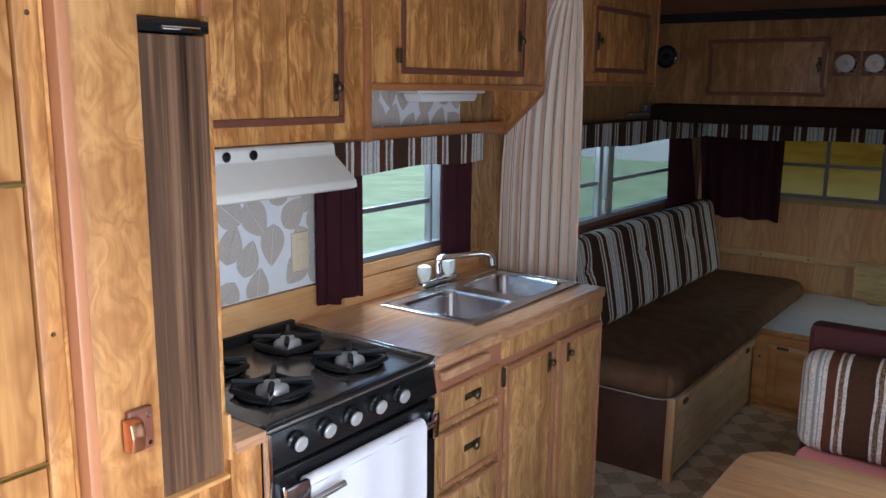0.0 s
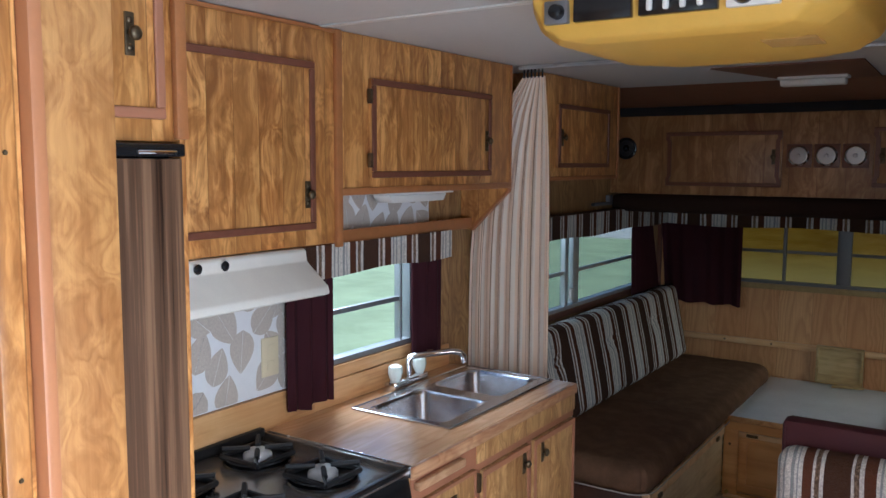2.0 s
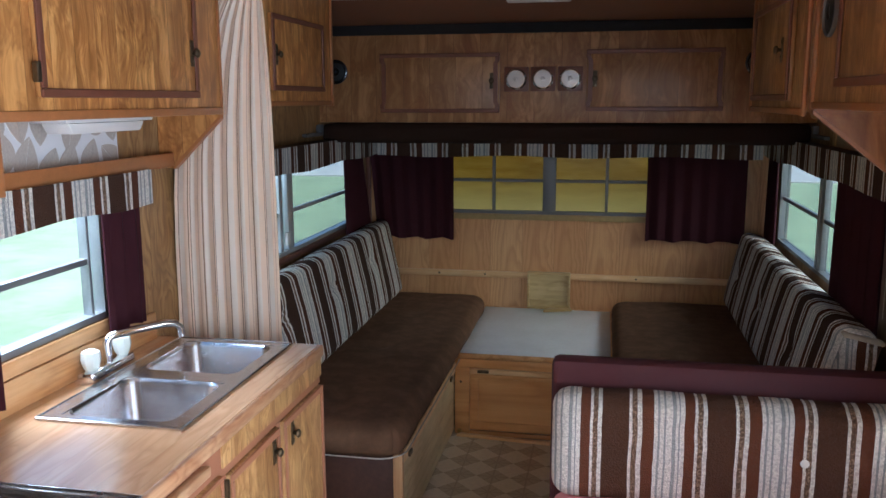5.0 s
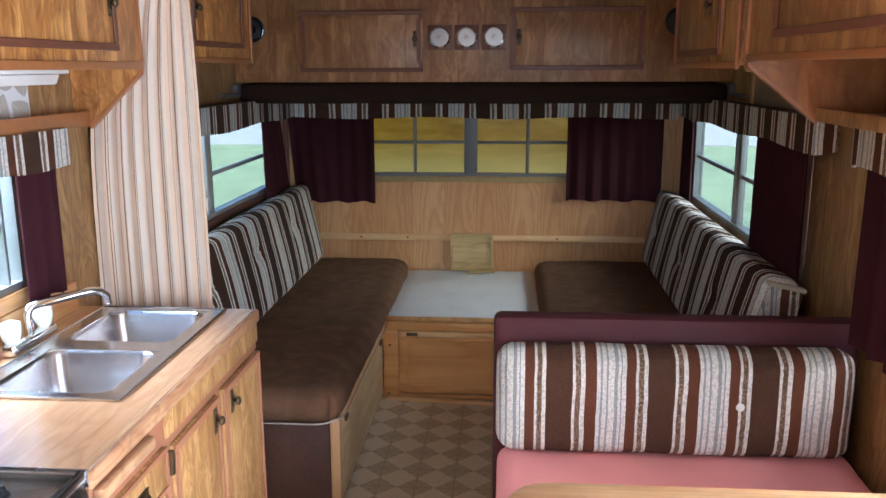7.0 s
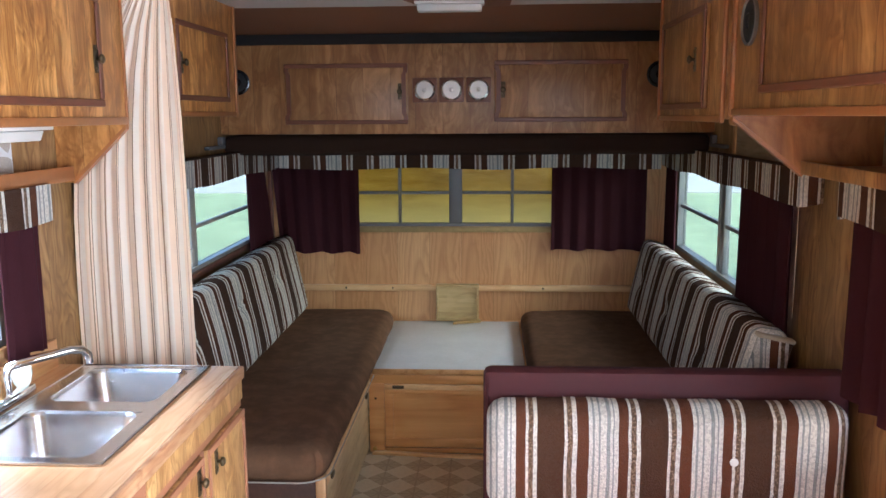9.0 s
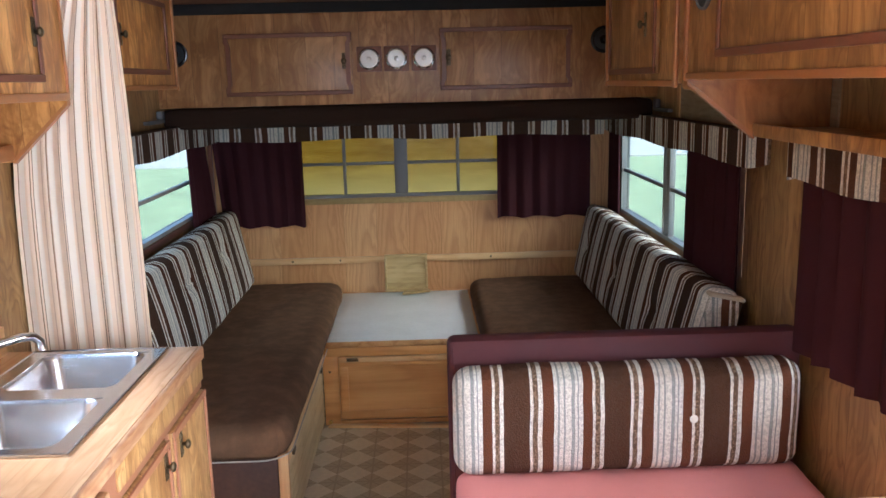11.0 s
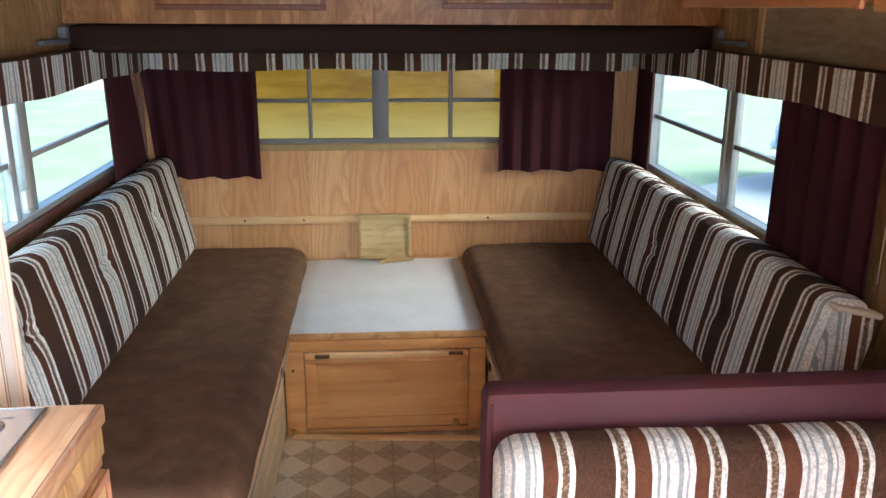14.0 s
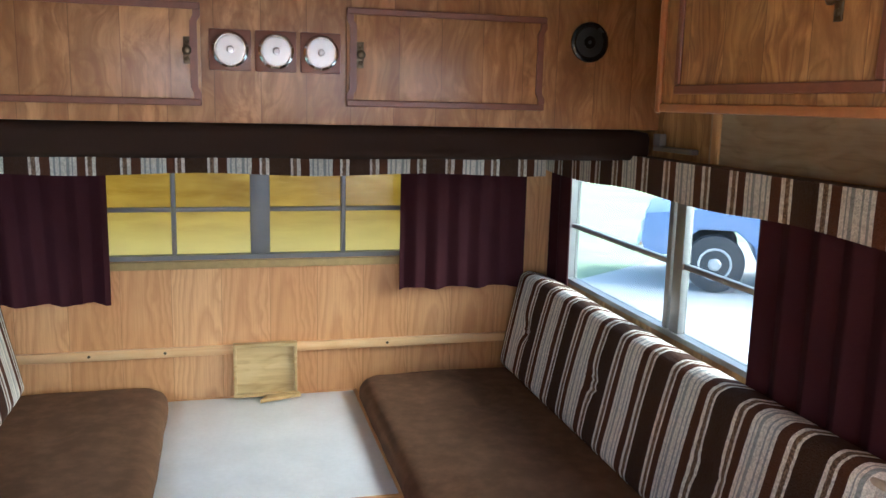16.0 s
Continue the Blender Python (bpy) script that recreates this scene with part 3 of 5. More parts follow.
single("window_sill", solid(.50, 1.70, D - .016, D - .001, .952, .984, .003), "dullbrass", kind="structure")
single("trim_batten", solid(.03, W - .03, D - .022, D - .001, .600, .636, .003), "batten", kind="structure")
for x in (.45, .73, 1.62):
    single("screw", lathe([(.006, 0), (.005, .003)], (x, D - .0225, .618), (0, -1, 0), 10), "brass", "brass screw head in the pine batten", "screw", "screws in the batten")


def window(name, axis, pos, sgn, hole, uprights, rails, frame_mat, bar=.018, pane_gap=.03, pane="glass"):
    """A metal window set in its opening, with uprights (u, half width) and rails (u0, u1, z)."""
    u0, u1, z0, z1 = hole
    w = thing(name, tuple(at(axis, pos, sgn, .02, (u0 + u1) / 2, z0)), "", "", kind="structure")
    fr = merge(slab(axis, pos, sgn, .0, .045, u0, u0 + bar, z0, z1), slab(axis, pos, sgn, .0, .045, u1 - bar, u1, z0, z1), slab(axis, pos, sgn, .0, .045, u0 + bar, u1 - bar, z0, z0 + bar), slab(axis, pos, sgn, .0, .045, u0 + bar, u1 - bar, z1 - bar, z1))
    part("window_frame", fr, frame_mat, w)
    for u, h in uprights:
        part("mullion", slab(axis, pos, sgn, .008, .038, u - h, u + h, z0 + bar, z1 - bar, .003), frame_mat, w)
    for a, b, z in rails:
        part("rail", slab(axis, pos, sgn, .012, .030, a, b, z - .009, z + .009, .002), frame_mat, w)
    p = part("pane", slab(axis, pos, sgn, pane_gap, pane_gap + .004, u0 + bar, u1 - bar, z0 + bar, z1 - bar), pane, w)
    p.visible_shadow = pane != "glass"
    return w


window("window_1", "x", 0, -1, KWIN, [(-.312, .006)], [(-.79, -.318, 1.205)], "backlitalu")
w2 = window("window_2", "x", 0, -1, LWIN, [(1.125, .02), (1.24, .035)], [(1.275, 2.28, 1.145), (.32, 1.105, 1.145)], "alu", pane="dimming")
part("latch", slab("x", 0, 1, -.004, .012, 1.14, 1.18, 1.0, 1.06, .003), "plastic", w2, "white plastic window latch")
window("window_3", "x", W, 1, RWIN, [(1.545, .014), (1.487, .028)], [(1.56, 2.34, 1.125), (.62, 1.458, 1.125)], "backlitalu", pane="dimming")
window("window_4", "x", W, 1, DWIN, [(-.74, .02)], [(-1.33, -.76, 1.13), (-.72, -.14, 1.13)], "alu")
w5 = window("window_5", "y", D, 1, (.48, 1.72, .985, 1.42), [(1.105, .038), (.776, .009), (1.437, .009)], [(.50, 1.067, 1.183), (1.143, 1.70, 1.183)], "greyframe")
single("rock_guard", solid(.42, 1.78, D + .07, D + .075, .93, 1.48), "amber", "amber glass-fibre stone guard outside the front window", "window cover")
# unseen rear window, added as the opening of the rear fill lamp
window("window_6", "y", BACK, -1, (.6, 1.8, 1.0, 1.6), [(1.2, .02)], [], "alu")
# wooden trim round the kitchen window
for a in (slab("x", 0, 1, .0, .012, -.82, -.23, .985, 1.028, .003), slab("x", 0, 1, .0, .012, -.248, -.205, 1.03, 1.46, .003)):
    single("window_trim", a, "piney", kind="structure")
single("window_trim", slab("x", 0, 1, .0, .012, .28, 2.32, .925, .953, .003), "trim", kind="structure")
for y in (1.30, ):
    single("wall_stud", slab("x", W, -1, .0, .012, y - .02, y + .02, 1.46, 1.62, .002), "pinez", kind="structure")
    single("wall_stud", slab("x", 0, 1, .0, .012, y - .62, y - .59, 1.46, 1.64, .002), "pinez", kind="structure")
    single("wall_board", slab("x", W, -1, .0, .006, -.10, 1.335, 1.46, 1.70), "panelgrey", kind="structure")
for s, y in ((0, 1.50), (1, 1.50)):
    x0, x1 = ((.004, .030) if not s else (W - .030, W - .006))
    b = thing("bunk_bracket", ((x0 + x1) / 2, y, 1.50), "grey steel bunk hinge bracket on the side wall", "bracket", "bunk brackets")
    part("arm", solid(x0, x1, y - .11, y + .13, 1.480, 1.496, .003), "greyframe", b)
    part("plate", solid(x0, x1, y + .085, y + .13, 1.497, 1.535, .003), "greyframe", b)

# ---- cabinets ----


def handle(parent, axis, pos, sgn, d, u, z, vertical=True, size=.075):
    """An antique plate with a turned knob."""
    s = size / 2
    pl = slab(axis, pos, sgn, d, d + .004, u - (.010 if vertical else s), u + (.010 if vertical else s), z - (s if vertical else .010), z + (s if vertical else .010), .004)
    pull = part("handle", pl, "brass", parent, "antique brass cabinet handle")
    normal = tuple(at(axis, 0, sgn, 1, 0, 0) - at(axis, 0, sgn, 0, 0, 0))
    bm = lathe([(.005, .003), (.005, .012), (.012, .016), (.013, .021), (.007, .026)], at(axis, pos, sgn, d, u, z), normal, 14)
    bm = merge(bm, lathe([(.007, .003), (.006, .006)], at(axis, pos, sgn, d, u, z + (s * .62 if vertical else 0)), normal, 10), lathe([(.007, .003), (.006, .006)], at(axis, pos, sgn, d, u, z - (s * .62 if vertical else 0)), normal, 10))
    me = bpy.data.meshes.new("knob")
    bm.to_mesh(me), bm.free()
    me.materials.append(M["brass"]), me.shade_smooth()
    k = new("knob", me)
    k.parent = pull
    return pull


def cab_door(parent, axis, pos, sgn, u0, u1, z0, z1, hu=None, hz=None, hinges=None, mat="cab", vertical=True, wavy=False, trim="trim"):
    d = part("door", slab(axis, pos, sgn, .001, .013, u0, u1, z0, z1, .003), mat, parent)
    t = .020
    fr = merge(slab(axis, pos, sgn, .013, .021, u0, u1, z0, z0 + t, .004), slab(axis, pos, sgn, .013, .021, u0, u1, z1 - t, z1, .004), slab(axis, pos, sgn, .013, .021, u0, u0 + t, z0 + t, z1 - t, .004), slab(axis, pos, sgn, .013, .021, u1 - t, u1, z0 + t, z1 - t, .004))
    if wavy:
        fr.free()
        e, q = .009, .016
        a0, a1 = pos + sgn * .013, pos + sgn * .021
        sides = []
        for u, s in ((u0, 1), (u1, -1)):
            run = [(0, z0 + t), (0, z0 + t + q), (e, z0 + t + 2 * q), (e, z1 - t - 2 * q), (0, z1 - t - q), (0, z1 - t)]
            sides.append(prism([(u + s * o, z) for o, z in run] + [(u + s * (o + t), z) for o, z in run[::-1]], axis, a0, a1))
        fr = merge(slab(axis, pos, sgn, .013, .021, u0, u1, z0, z0 + t, .004), slab(axis, pos, sgn, .013, .021, u0, u1, z1 - t, z1, .004), *sides)
    me = bpy.data.meshes.new("moulding")
    fr.to_mesh(me), fr.free()
    me.materials.append(M[trim])
    f = new("moulding", me)
    f.parent = d
    tagged(f, "red-brown door moulding")
    if hinges is not None:
        for z in (z0 + .18 * (z1 - z0), z1 - .18 * (z1 - z0)):
            h = slab(axis, pos, sgn, .010, .025, hinges - .007, hinges + .007, z - .022, z + .022, .003)
            me = bpy.data.meshes.new("hinge")
            h.to_mesh(me), h.free()
            me.materials.append(M["brass"])
            o = new("hinge", me)
            o.parent = d
    if hu is not None:
        handle(parent, axis, pos, sgn, .013, hu, hz, vertical)
    return d


XF = .22
# upper kitchen cabinets
c = thing("upper_cabinet", (.11, -1.33, 1.47), "golden oak laminate upper cabinet above the range hood", "cabinet")
part("body", solid(.002, XF, -1.74, -.935, 1.475, H - .002, .003), "cab", c)
cab_door(c, "x", XF, 1, -1.56, -1.045, 1.522, 1.985, -1.075, 1.62)
part("moulding", solid(XF, XF + .010, -1.735, -.94, H - .014, H - .003, .002), "trimlight", c)
part("divider", solid(XF - .002, XF + .014, -.948, -.922, 1.462, H - .002, .004), "trimlight", c, "rounded red-brown edge moulding")
c = thing("upper_cabinet", (.11, -.42, 1.62), "golden oak laminate upper cabinet over the sink with an open shelf", "cabinet")
part("body", solid(.002, XF, -.920, .098, 1.618, H - .002, .003), "cab", c)
cab_door(c, "x", XF, 1, -.79, -.075, 1.662, 1.962, -.105, 1.79, hinges=-.80)
part("end_bracket", prism([(.003, 1.617), (XF, 1.617), (XF, 1.606), (.052, 1.440), (.003, 1.440)], "y", .082, .098), "cab", c, "slanted end bracket")
part("bracket_moulding", prism([(XF + .004, 1.610), (XF + .004, 1.598), (.056, 1.436), (.050, 1.446)], "y", .078, .102), "trimlight", c)
part("shelf_board", solid(.003, .050, -.945, .082, 1.452, 1.468, .002), "cab", c)
part("shelf_edge", solid(.050, .058, -.945, .080, 1.446, 1.490, .003), "trimlight", c)
part("bottom_rail", solid(XF, XF + .008, -.920, .098, 1.612, 1.634, .003), "trimlight", c)
part("corner_moulding", solid(XF - .002, XF + .006, .092, .104, 1.61, H - .003, .003), "trimlight", c)
lt = thing("shelf_light", (.12, -.42, 1.60), "white plastic strip lamp under the upper cabinet, switched off", "lamp")
part("housing", solid(.07, .17, -.62, -.23, 1.602, 1.617, .004), "plastic", lt)
part("diffuser", prism([(-.60, 1.601), (-.26, 1.601), (-.28, 1.575), (-.58, 1.575)], "x", .085, .160, .004), "plastic", lt)

# far upper cabinets on both sides
c = thing("upper_cabinet", (.11, .8, 1.64), "dark golden laminate upper cabinet over the lounge", "cabinet", "lounge upper cabinets")
part("body", solid(.002, XF, .36, 1.20, 1.640, H - .003, .003), "cab", c)
cab_door(c, "x", XF, 1, .50, 1.06, 1.69, 1.965, .54, 1.82)
part("corner_moulding", solid(XF, XF + .010, 1.185, 1.205, 1.63, H - .003, .004), "trimlight", c)
part("bottom_moulding", solid(XF, XF + .008, .36, 1.185, 1.634, 1.652, .004), "trimlight", c)
c = thing("upper_cabinet", (2.15, .5, 1.62), "dark golden laminate upper cabinet over the lounge beside the dinette", "cabinet")
RX = 1.955
part("body", solid(RX, W - .002, .045, .925, 1.617, H - .003, .003), "cabR", c)
cab_door(c, "x", RX, -1, .215, .830, 1.648, 1.955, .335, 1.80, mat="cabR")
for y in (.922, .048):
    part("corner_moulding", solid(RX - .010, RX + .004, y - .010, y + .010, 1.606, H - .003, .006), "trimlight", c)
part("bottom_moulding", solid(RX - .008, RX, .058, .912, 1.609, 1.628, .004), "trimlight", c)
part("end_post", solid(RX + .012, RX + .04, -.040, .038, 1.600, H - .003, .010), "cabR", c)
# upper cabinet over the dinette
c = thing("upper_cabinet", (2.15, -.9, 1.62), "golden oak laminate dinette cabinet with a slanted shelf bracket", "cabinet")
part("body", solid(RX, W - .002, -1.75, -.045, 1.636, H - .003, .003), "cabR", c)
cab_door(c, "x", RX, -1, -1.15, -.315, 1.680, 1.965, -1.10, 1.80, mat="cabR")
part("bottom_moulding", solid(RX - .008, RX, -1.75, -.055, 1.628, 1.646, .004), "trimlight", c)
part("corner_moulding", solid(RX - .010, RX + .004, -.056, -.036, 1.624, H - .003, .006), "trimlight", c)
part("end_bracket", prism([(RX + .002, 1.635), (W - .008, 1.635), (W - .008, 1.474), (2.145, 1.474), (RX + .002, 1.624)], "y", -.062, -.046), "bracket", c, "orange-brown slanted end bracket")
part("bracket_moulding", prism([(RX - .004, 1.626), (RX - .002, 1.614), (2.141, 1.464), (2.147, 1.474)], "y", -.066, -.042), "trimlight", c)
part("shelf_board", solid(2.148, W - .008, -1.75, -.062, 1.478, 1.492, .002), "cabR", c)
part("shelf_edge", solid(2.138, 2.148, -1.75, -.060, 1.470, 1.506, .003), "cabR", c)
sp = thing("speaker", (RX, -.17, 1.85), "round black loudspeaker with a silver rim on the dinette cabinet", "speaker", "speakers")
part("rim", lathe([(.061, 0), (.061, .008), (.057, .010), (.054, .004)], (RX - .0005, -.175, 1.862), (-1, 0, 0), 32), "greyframe", sp)
part("grille", lathe([(.054, 0), (.053, .005), (.020, .010), (.016, .004), (.004, .006)], (RX - .0002, -.175, 1.862), (-1, 0, 0), 32), "cast", sp)

# front overhead bunk front with cabinet doors
c = thing("overhead_cabinet", (1.18, 2.0, 1.54), "brown wood-grain overhead cabinet across the front of the lounge", "cabinet")
part("body", solid(.002, W - .002, 1.65, D - .002, 1.545, 2.00, .003), "far", c)
cab_door(c, "y", 1.65, -1, .325, .915, 1.592, 1.876, .878, 1.745, mat="far", wavy=True)
cab_door(c, "y", 1.65, -1, 1.325, 1.945, 1.600, 1.884, 1.365, 1.750, mat="far", wavy=True)
m = thing("bunk_mattress", (1.18, 2.0, 1.44), "thin dark brown mattress edge under the overhead cabinet", "mattress")
part("pad", move(cushion((2.33, .80, .100), .03, 24, puff=.004), Matrix.Translation((1.175, 2.052, 1.493))), "mattress", m)


def dial(x):
    g = thing("weather_dial", (x, 1.65, 1.75), "round silver dial on a square brown plate of the overhead cabinet", "gauge", "weather dials")
    part("plate", solid(x - .058, x + .058, 1.638, 1.649, 1.693, 1.808, .004), "trim", g)
    part("bezel", lathe([(.050, 0), (.050, .012), (.044, .016), (.042, .012)], (x, 1.638, 1.751), (0, -1, 0), 32), "chrome", g)
    part("face", lathe([(.042, .0), (.041, .0125)] + [(.040 - .0035 * i, .013 + (.0007 if i % 2 else 0)) for i in range(9)] + [(.009, .014), (.008, .018), (.002, .019)], (x, 1.6375, 1.751), (0, -1, 0), 32), "spun", g)
    return g


for x in (.995, 1.122, 1.250):
    dial(x)
for x, z, r in ((.095, 1.793, .060), (2.095, 1.816, .062)):
    s = thing("speaker", (x, 1.65, z), "round black loudspeaker with a grille on the overhead cabinet", "speaker", "speakers")
    part("rim", lathe([(r, 0), (r, .008), (r * .88, .011), (r * .84, .006)], (x, 1.6495, z), (0, -1, 0), 32), "black", s)
    part("grille", lathe([(r * .84, 0), (r * .83, .005), (r * .35, .009), (r * .3, .004), (.004, .006)], (x, 1.6492, z), (0, -1, 0), 32), "cast", s)

# ---- kitchen ----
b = thing("base_cabinet", (.28, -.5, 0), "golden oak laminate base cabinet with three drawers and two doors", "cabinet")
part("body", merge(solid(.002, .552, -1.035, -1.020, 0, .868), solid(.002, .552, -.018, -.002, 0, .868), solid(.535, .552, -1.020, -.018, .0, .868), solid(.002, .53, -1.020, -.018, .0, .10)), "base", b)
part("face_frame", merge(slab("x", .552, 1, 0, .006, -1.033, -.003, .775, .866, .002), slab("x", .552, 1, 0, .006, -.705, -.675, .05, .775, .002), slab("x", .552, 1, 0, .006, -.365, -.335, .05, .775, .002)), "pinktrim", b)
part("upper_panel", slab("x", .552, 1, .006, .012, -.70, -.003, .800, .866, .002), "base", b)
part("cutting_board", slab("x", .552, 1, .0065, .030, -1.025, -.79, .826, .852, .006), "edge", b, "worn pull-out cutting board")
for z0, z1 in ((.690, .792), (.500, .665), (.300, .475), (.08, .275)):
    dr = part("drawer", slab("x", .552, 1, .001, .016, -1.015, -.715, z0, z1, .004), "base", b)
    fr = merge(slab("x", .552, 1, .016, .021, -1.015, -.715, z0, z0 + .012, .003), slab("x", .552, 1, .016, .021, -1.015, -.715, z1 - .012, z1, .003), slab("x", .552, 1, .016, .021, -1.015, -1.003, z0 + .012, z1 - .012, .003), slab("x", .552, 1, .016, .021, -.727, -.715, z0 + .012, z1 - .012, .003))
    me = bpy.data.meshes.new("moulding")
    fr.to_mesh(me), fr.free(), me.materials.append(M["pinktrim"])
    o = new("moulding", me)
    o.parent = dr
    handle(b, "x", .552, 1, .016, -.865, (z0 + z1) / 2, False, .085)
for u0, u1, hu in ((-.672, -.368, -.405), (-.332, -.012, -.27)):
    dd = part("door", slab("x", .552, 1, .001, .014, u0, u1, .06, .772, .004), "base", b)
    fr = merge(slab("x", .552, 1, .014, .020, u0, u1, .752, .772, .003), slab("x", .552, 1, .014, .020, u0, u0 + .016, .06, .752, .003), slab("x", .552, 1, .014, .020, u1 - .016, u1, .06, .752, .003))
    me = bpy.data.meshes.new("moulding")
    fr.to_mesh(me), fr.free(), me.materials.append(M["pinktrim"])
    o = new("moulding", me)
    o.parent = dd
    handle(b, "x", .552, 1, .014, hu, .715, True, .07)
for z in (.745, ):
    part("hinge", slab("x", .552, 1, .010, .026, -.710, -.696, z - .03, z + .03, .003), "brass", b)

# worktop with two cut-outs for the bowls
SX0, SX1, SY0, SY1 = .095, .475, -.725, -.02
holes = [(.135, .440, -.700, -.400), (.135, .440, -.345, -.045)]


def plate_with_holes(x0, x1, y0, y1, z0, z1, cuts):
    bms, y = [], y0
    for a0, a1, c0, c1 in sorted(cuts, key=lambda c: c[2]):
        bms += [solid(x0, x1, y, c0, z0, z1), solid(x0, a0, c0, c1, z0, z1), solid(a1, x1, c0, c1, z0, z1)]
        y = c1
    bms.append(solid(x0, x1, y, y1, z0, z1))
    out = merge(*bms)
    bmesh.ops.remove_doubles(out, verts=out.verts[:], dist=.0002)
    return out


wt = thing("worktop", (.28, -.5, .87), "brown wood-grain laminate worktop with a worn pine edge", "countertop")
part("top", plate_with_holes(.002, .558, -1.045, .0, .868, .898, [(.130, .445, -.705, -.395), (.130, .445, -.350, -.040)]), "counter", wt)
part("front_edge", solid(.558, .572, -1.046, .002, .862, .899, .005), "edge", wt, "chipped pine edge strip")
sk = thing("double_sink", (.285, -.37, .9), "brushed steel double-bowl kitchen sink", "sink")
rim = plate_with_holes(SX0, SX1, SY0, SY1, .8985, .9035, [(.142, .433, -.693, -.407), (.142, .433, -.338, -.052)])
part("rim", rim, "steel", sk)
part("rim_edge", merge(tube([(SX0, SY0, .902), (SX1, SY0, .902), (SX1, SY1, .902), (SX0, SY1, .902), (SX0, SY0, .902)], .004, 8)), "steel", sk)


def bowl(x0, x1, y0, y1, depth):
    bm = bmesh.new()
    rings, cx, cy = [], (x0 + x1) / 2, (y0 + y1) / 2
    prof = [(0, 0), (.002, -.004), (.006, -.012), (.014, -depth + .03), (.026, -depth + .01), (.05, -depth), (.09, -depth - .002)]
    for inset, z in prof:
        hx, hy = (x1 - x0) / 2 - inset, (y1 - y0) / 2 - inset
        r = min(.045, hx * .9, hy * .9)
        ring = []
        for q in range(4):
            ang0 = q * math.pi / 2
            sx, sy = [(1, 1), (-1, 1), (-1, -1), (1, -1)][q]
            for k in range(7):
                a = ang0 + k / 6 * math.pi / 2
                ring.append(bm.verts.new((cx + sx * (hx - r) + r * math.cos(a), cy + sy * (hy - r) + r * math.sin(a), .902 + z)))
        rings.append(ring)
    for a, b_ in zip(rings, rings[1:]):
        for i in range(len(a)):
            j = (i + 1) % len(a)
            bm.faces.new((a[i], a[j], b_[j], b_[i]))
    bm.faces.new(rings[-1])
    # square corners of the cut-out closed by a flat collar
    outer = [bm.verts.new((cx + sx * ((x1 - x0) / 2 + .001), cy + sy * ((y1 - y0) / 2 + .001), .902)) for sx, sy in ((1, 1), (-1, 1), (-1, -1), (1, -1))]
    for q in range(4):
        for k in range(6):
            bm.faces.new((outer[q], rings[0][q * 7 + k + 1], rings[0][q * 7 + k]))
        bm.faces.new((outer[q], outer[(q + 1) % 4], rings[0][((q + 1) % 4) * 7], rings[0][q * 7 + 6]))
    bmesh.ops.recalc_face_normals(bm, faces=bm.faces[:])
    return bm


for y0, y1 in ((-.693, -.407), (-.338, -.052)):
    bw = part("bowl", bowl(.142, .433, y0, y1, .14), "steel", sk)
    dm = mesh("drain", lathe([(.032, 0), (.030, .003), (.010, .002)], (.29, (y0 + y1) / 2, .7605)), "chrome")
    dm.parent = bw
fa = thing("faucet", (.06, -.37, .9), "chrome kitchen faucet with two clear white knobs", "faucet")
part("base", prism([(.040, -.485), (.085, -.47), (.085, -.265), (.040, -.25)], "z", .899, .930, .008), "chrome", fa)
part("spout", tube([(.065, -.37, .93), (.065, -.37, .985), (.070, -.362, 1.000), (.085, -.348, 1.006), (.172, -.245, 1.014), (.192, -.220, 1.008), (.202, -.208, .992), (.204, -.206, .968)], .012, 14), "chrome", fa)
for y in (-.445, -.295):
    part("knob", lathe([(.016, 0), (.022, .01), (.027, .03), (.025, .052), (.012, .058)], (.063, y, .930), (0, 0, 1), 8), "acrylic", fa, "cloudy white acrylic faucet knob")

# wall behind the range: papered board, ply plank, outlet
wp = single("wallpaper_board", slab("x", 0, 1, .0005, .006, -1.74, -.905, 1.005, 1.47), "paper", kind="structure")
single("wallpaper_board", slab("x", 0, 1, .0005, .006, -.930, -.155, 1.470, 1.616), "paper", kind="structure")
single("wall_trim", slab("x", 0, 1, .0, .014, -.905, -.890, .99, 1.47, .003), "gold", kind="structure")
single("splash_plank", slab("x", 0, 1, .0, .018, -1.74, -.82, .898, 1.002, .003), "piney", kind="structure")
single("splash_plank", slab("x", 0, 1, .0, .016, -.818, -.02, .898, .983, .003), "piney", kind="structure")


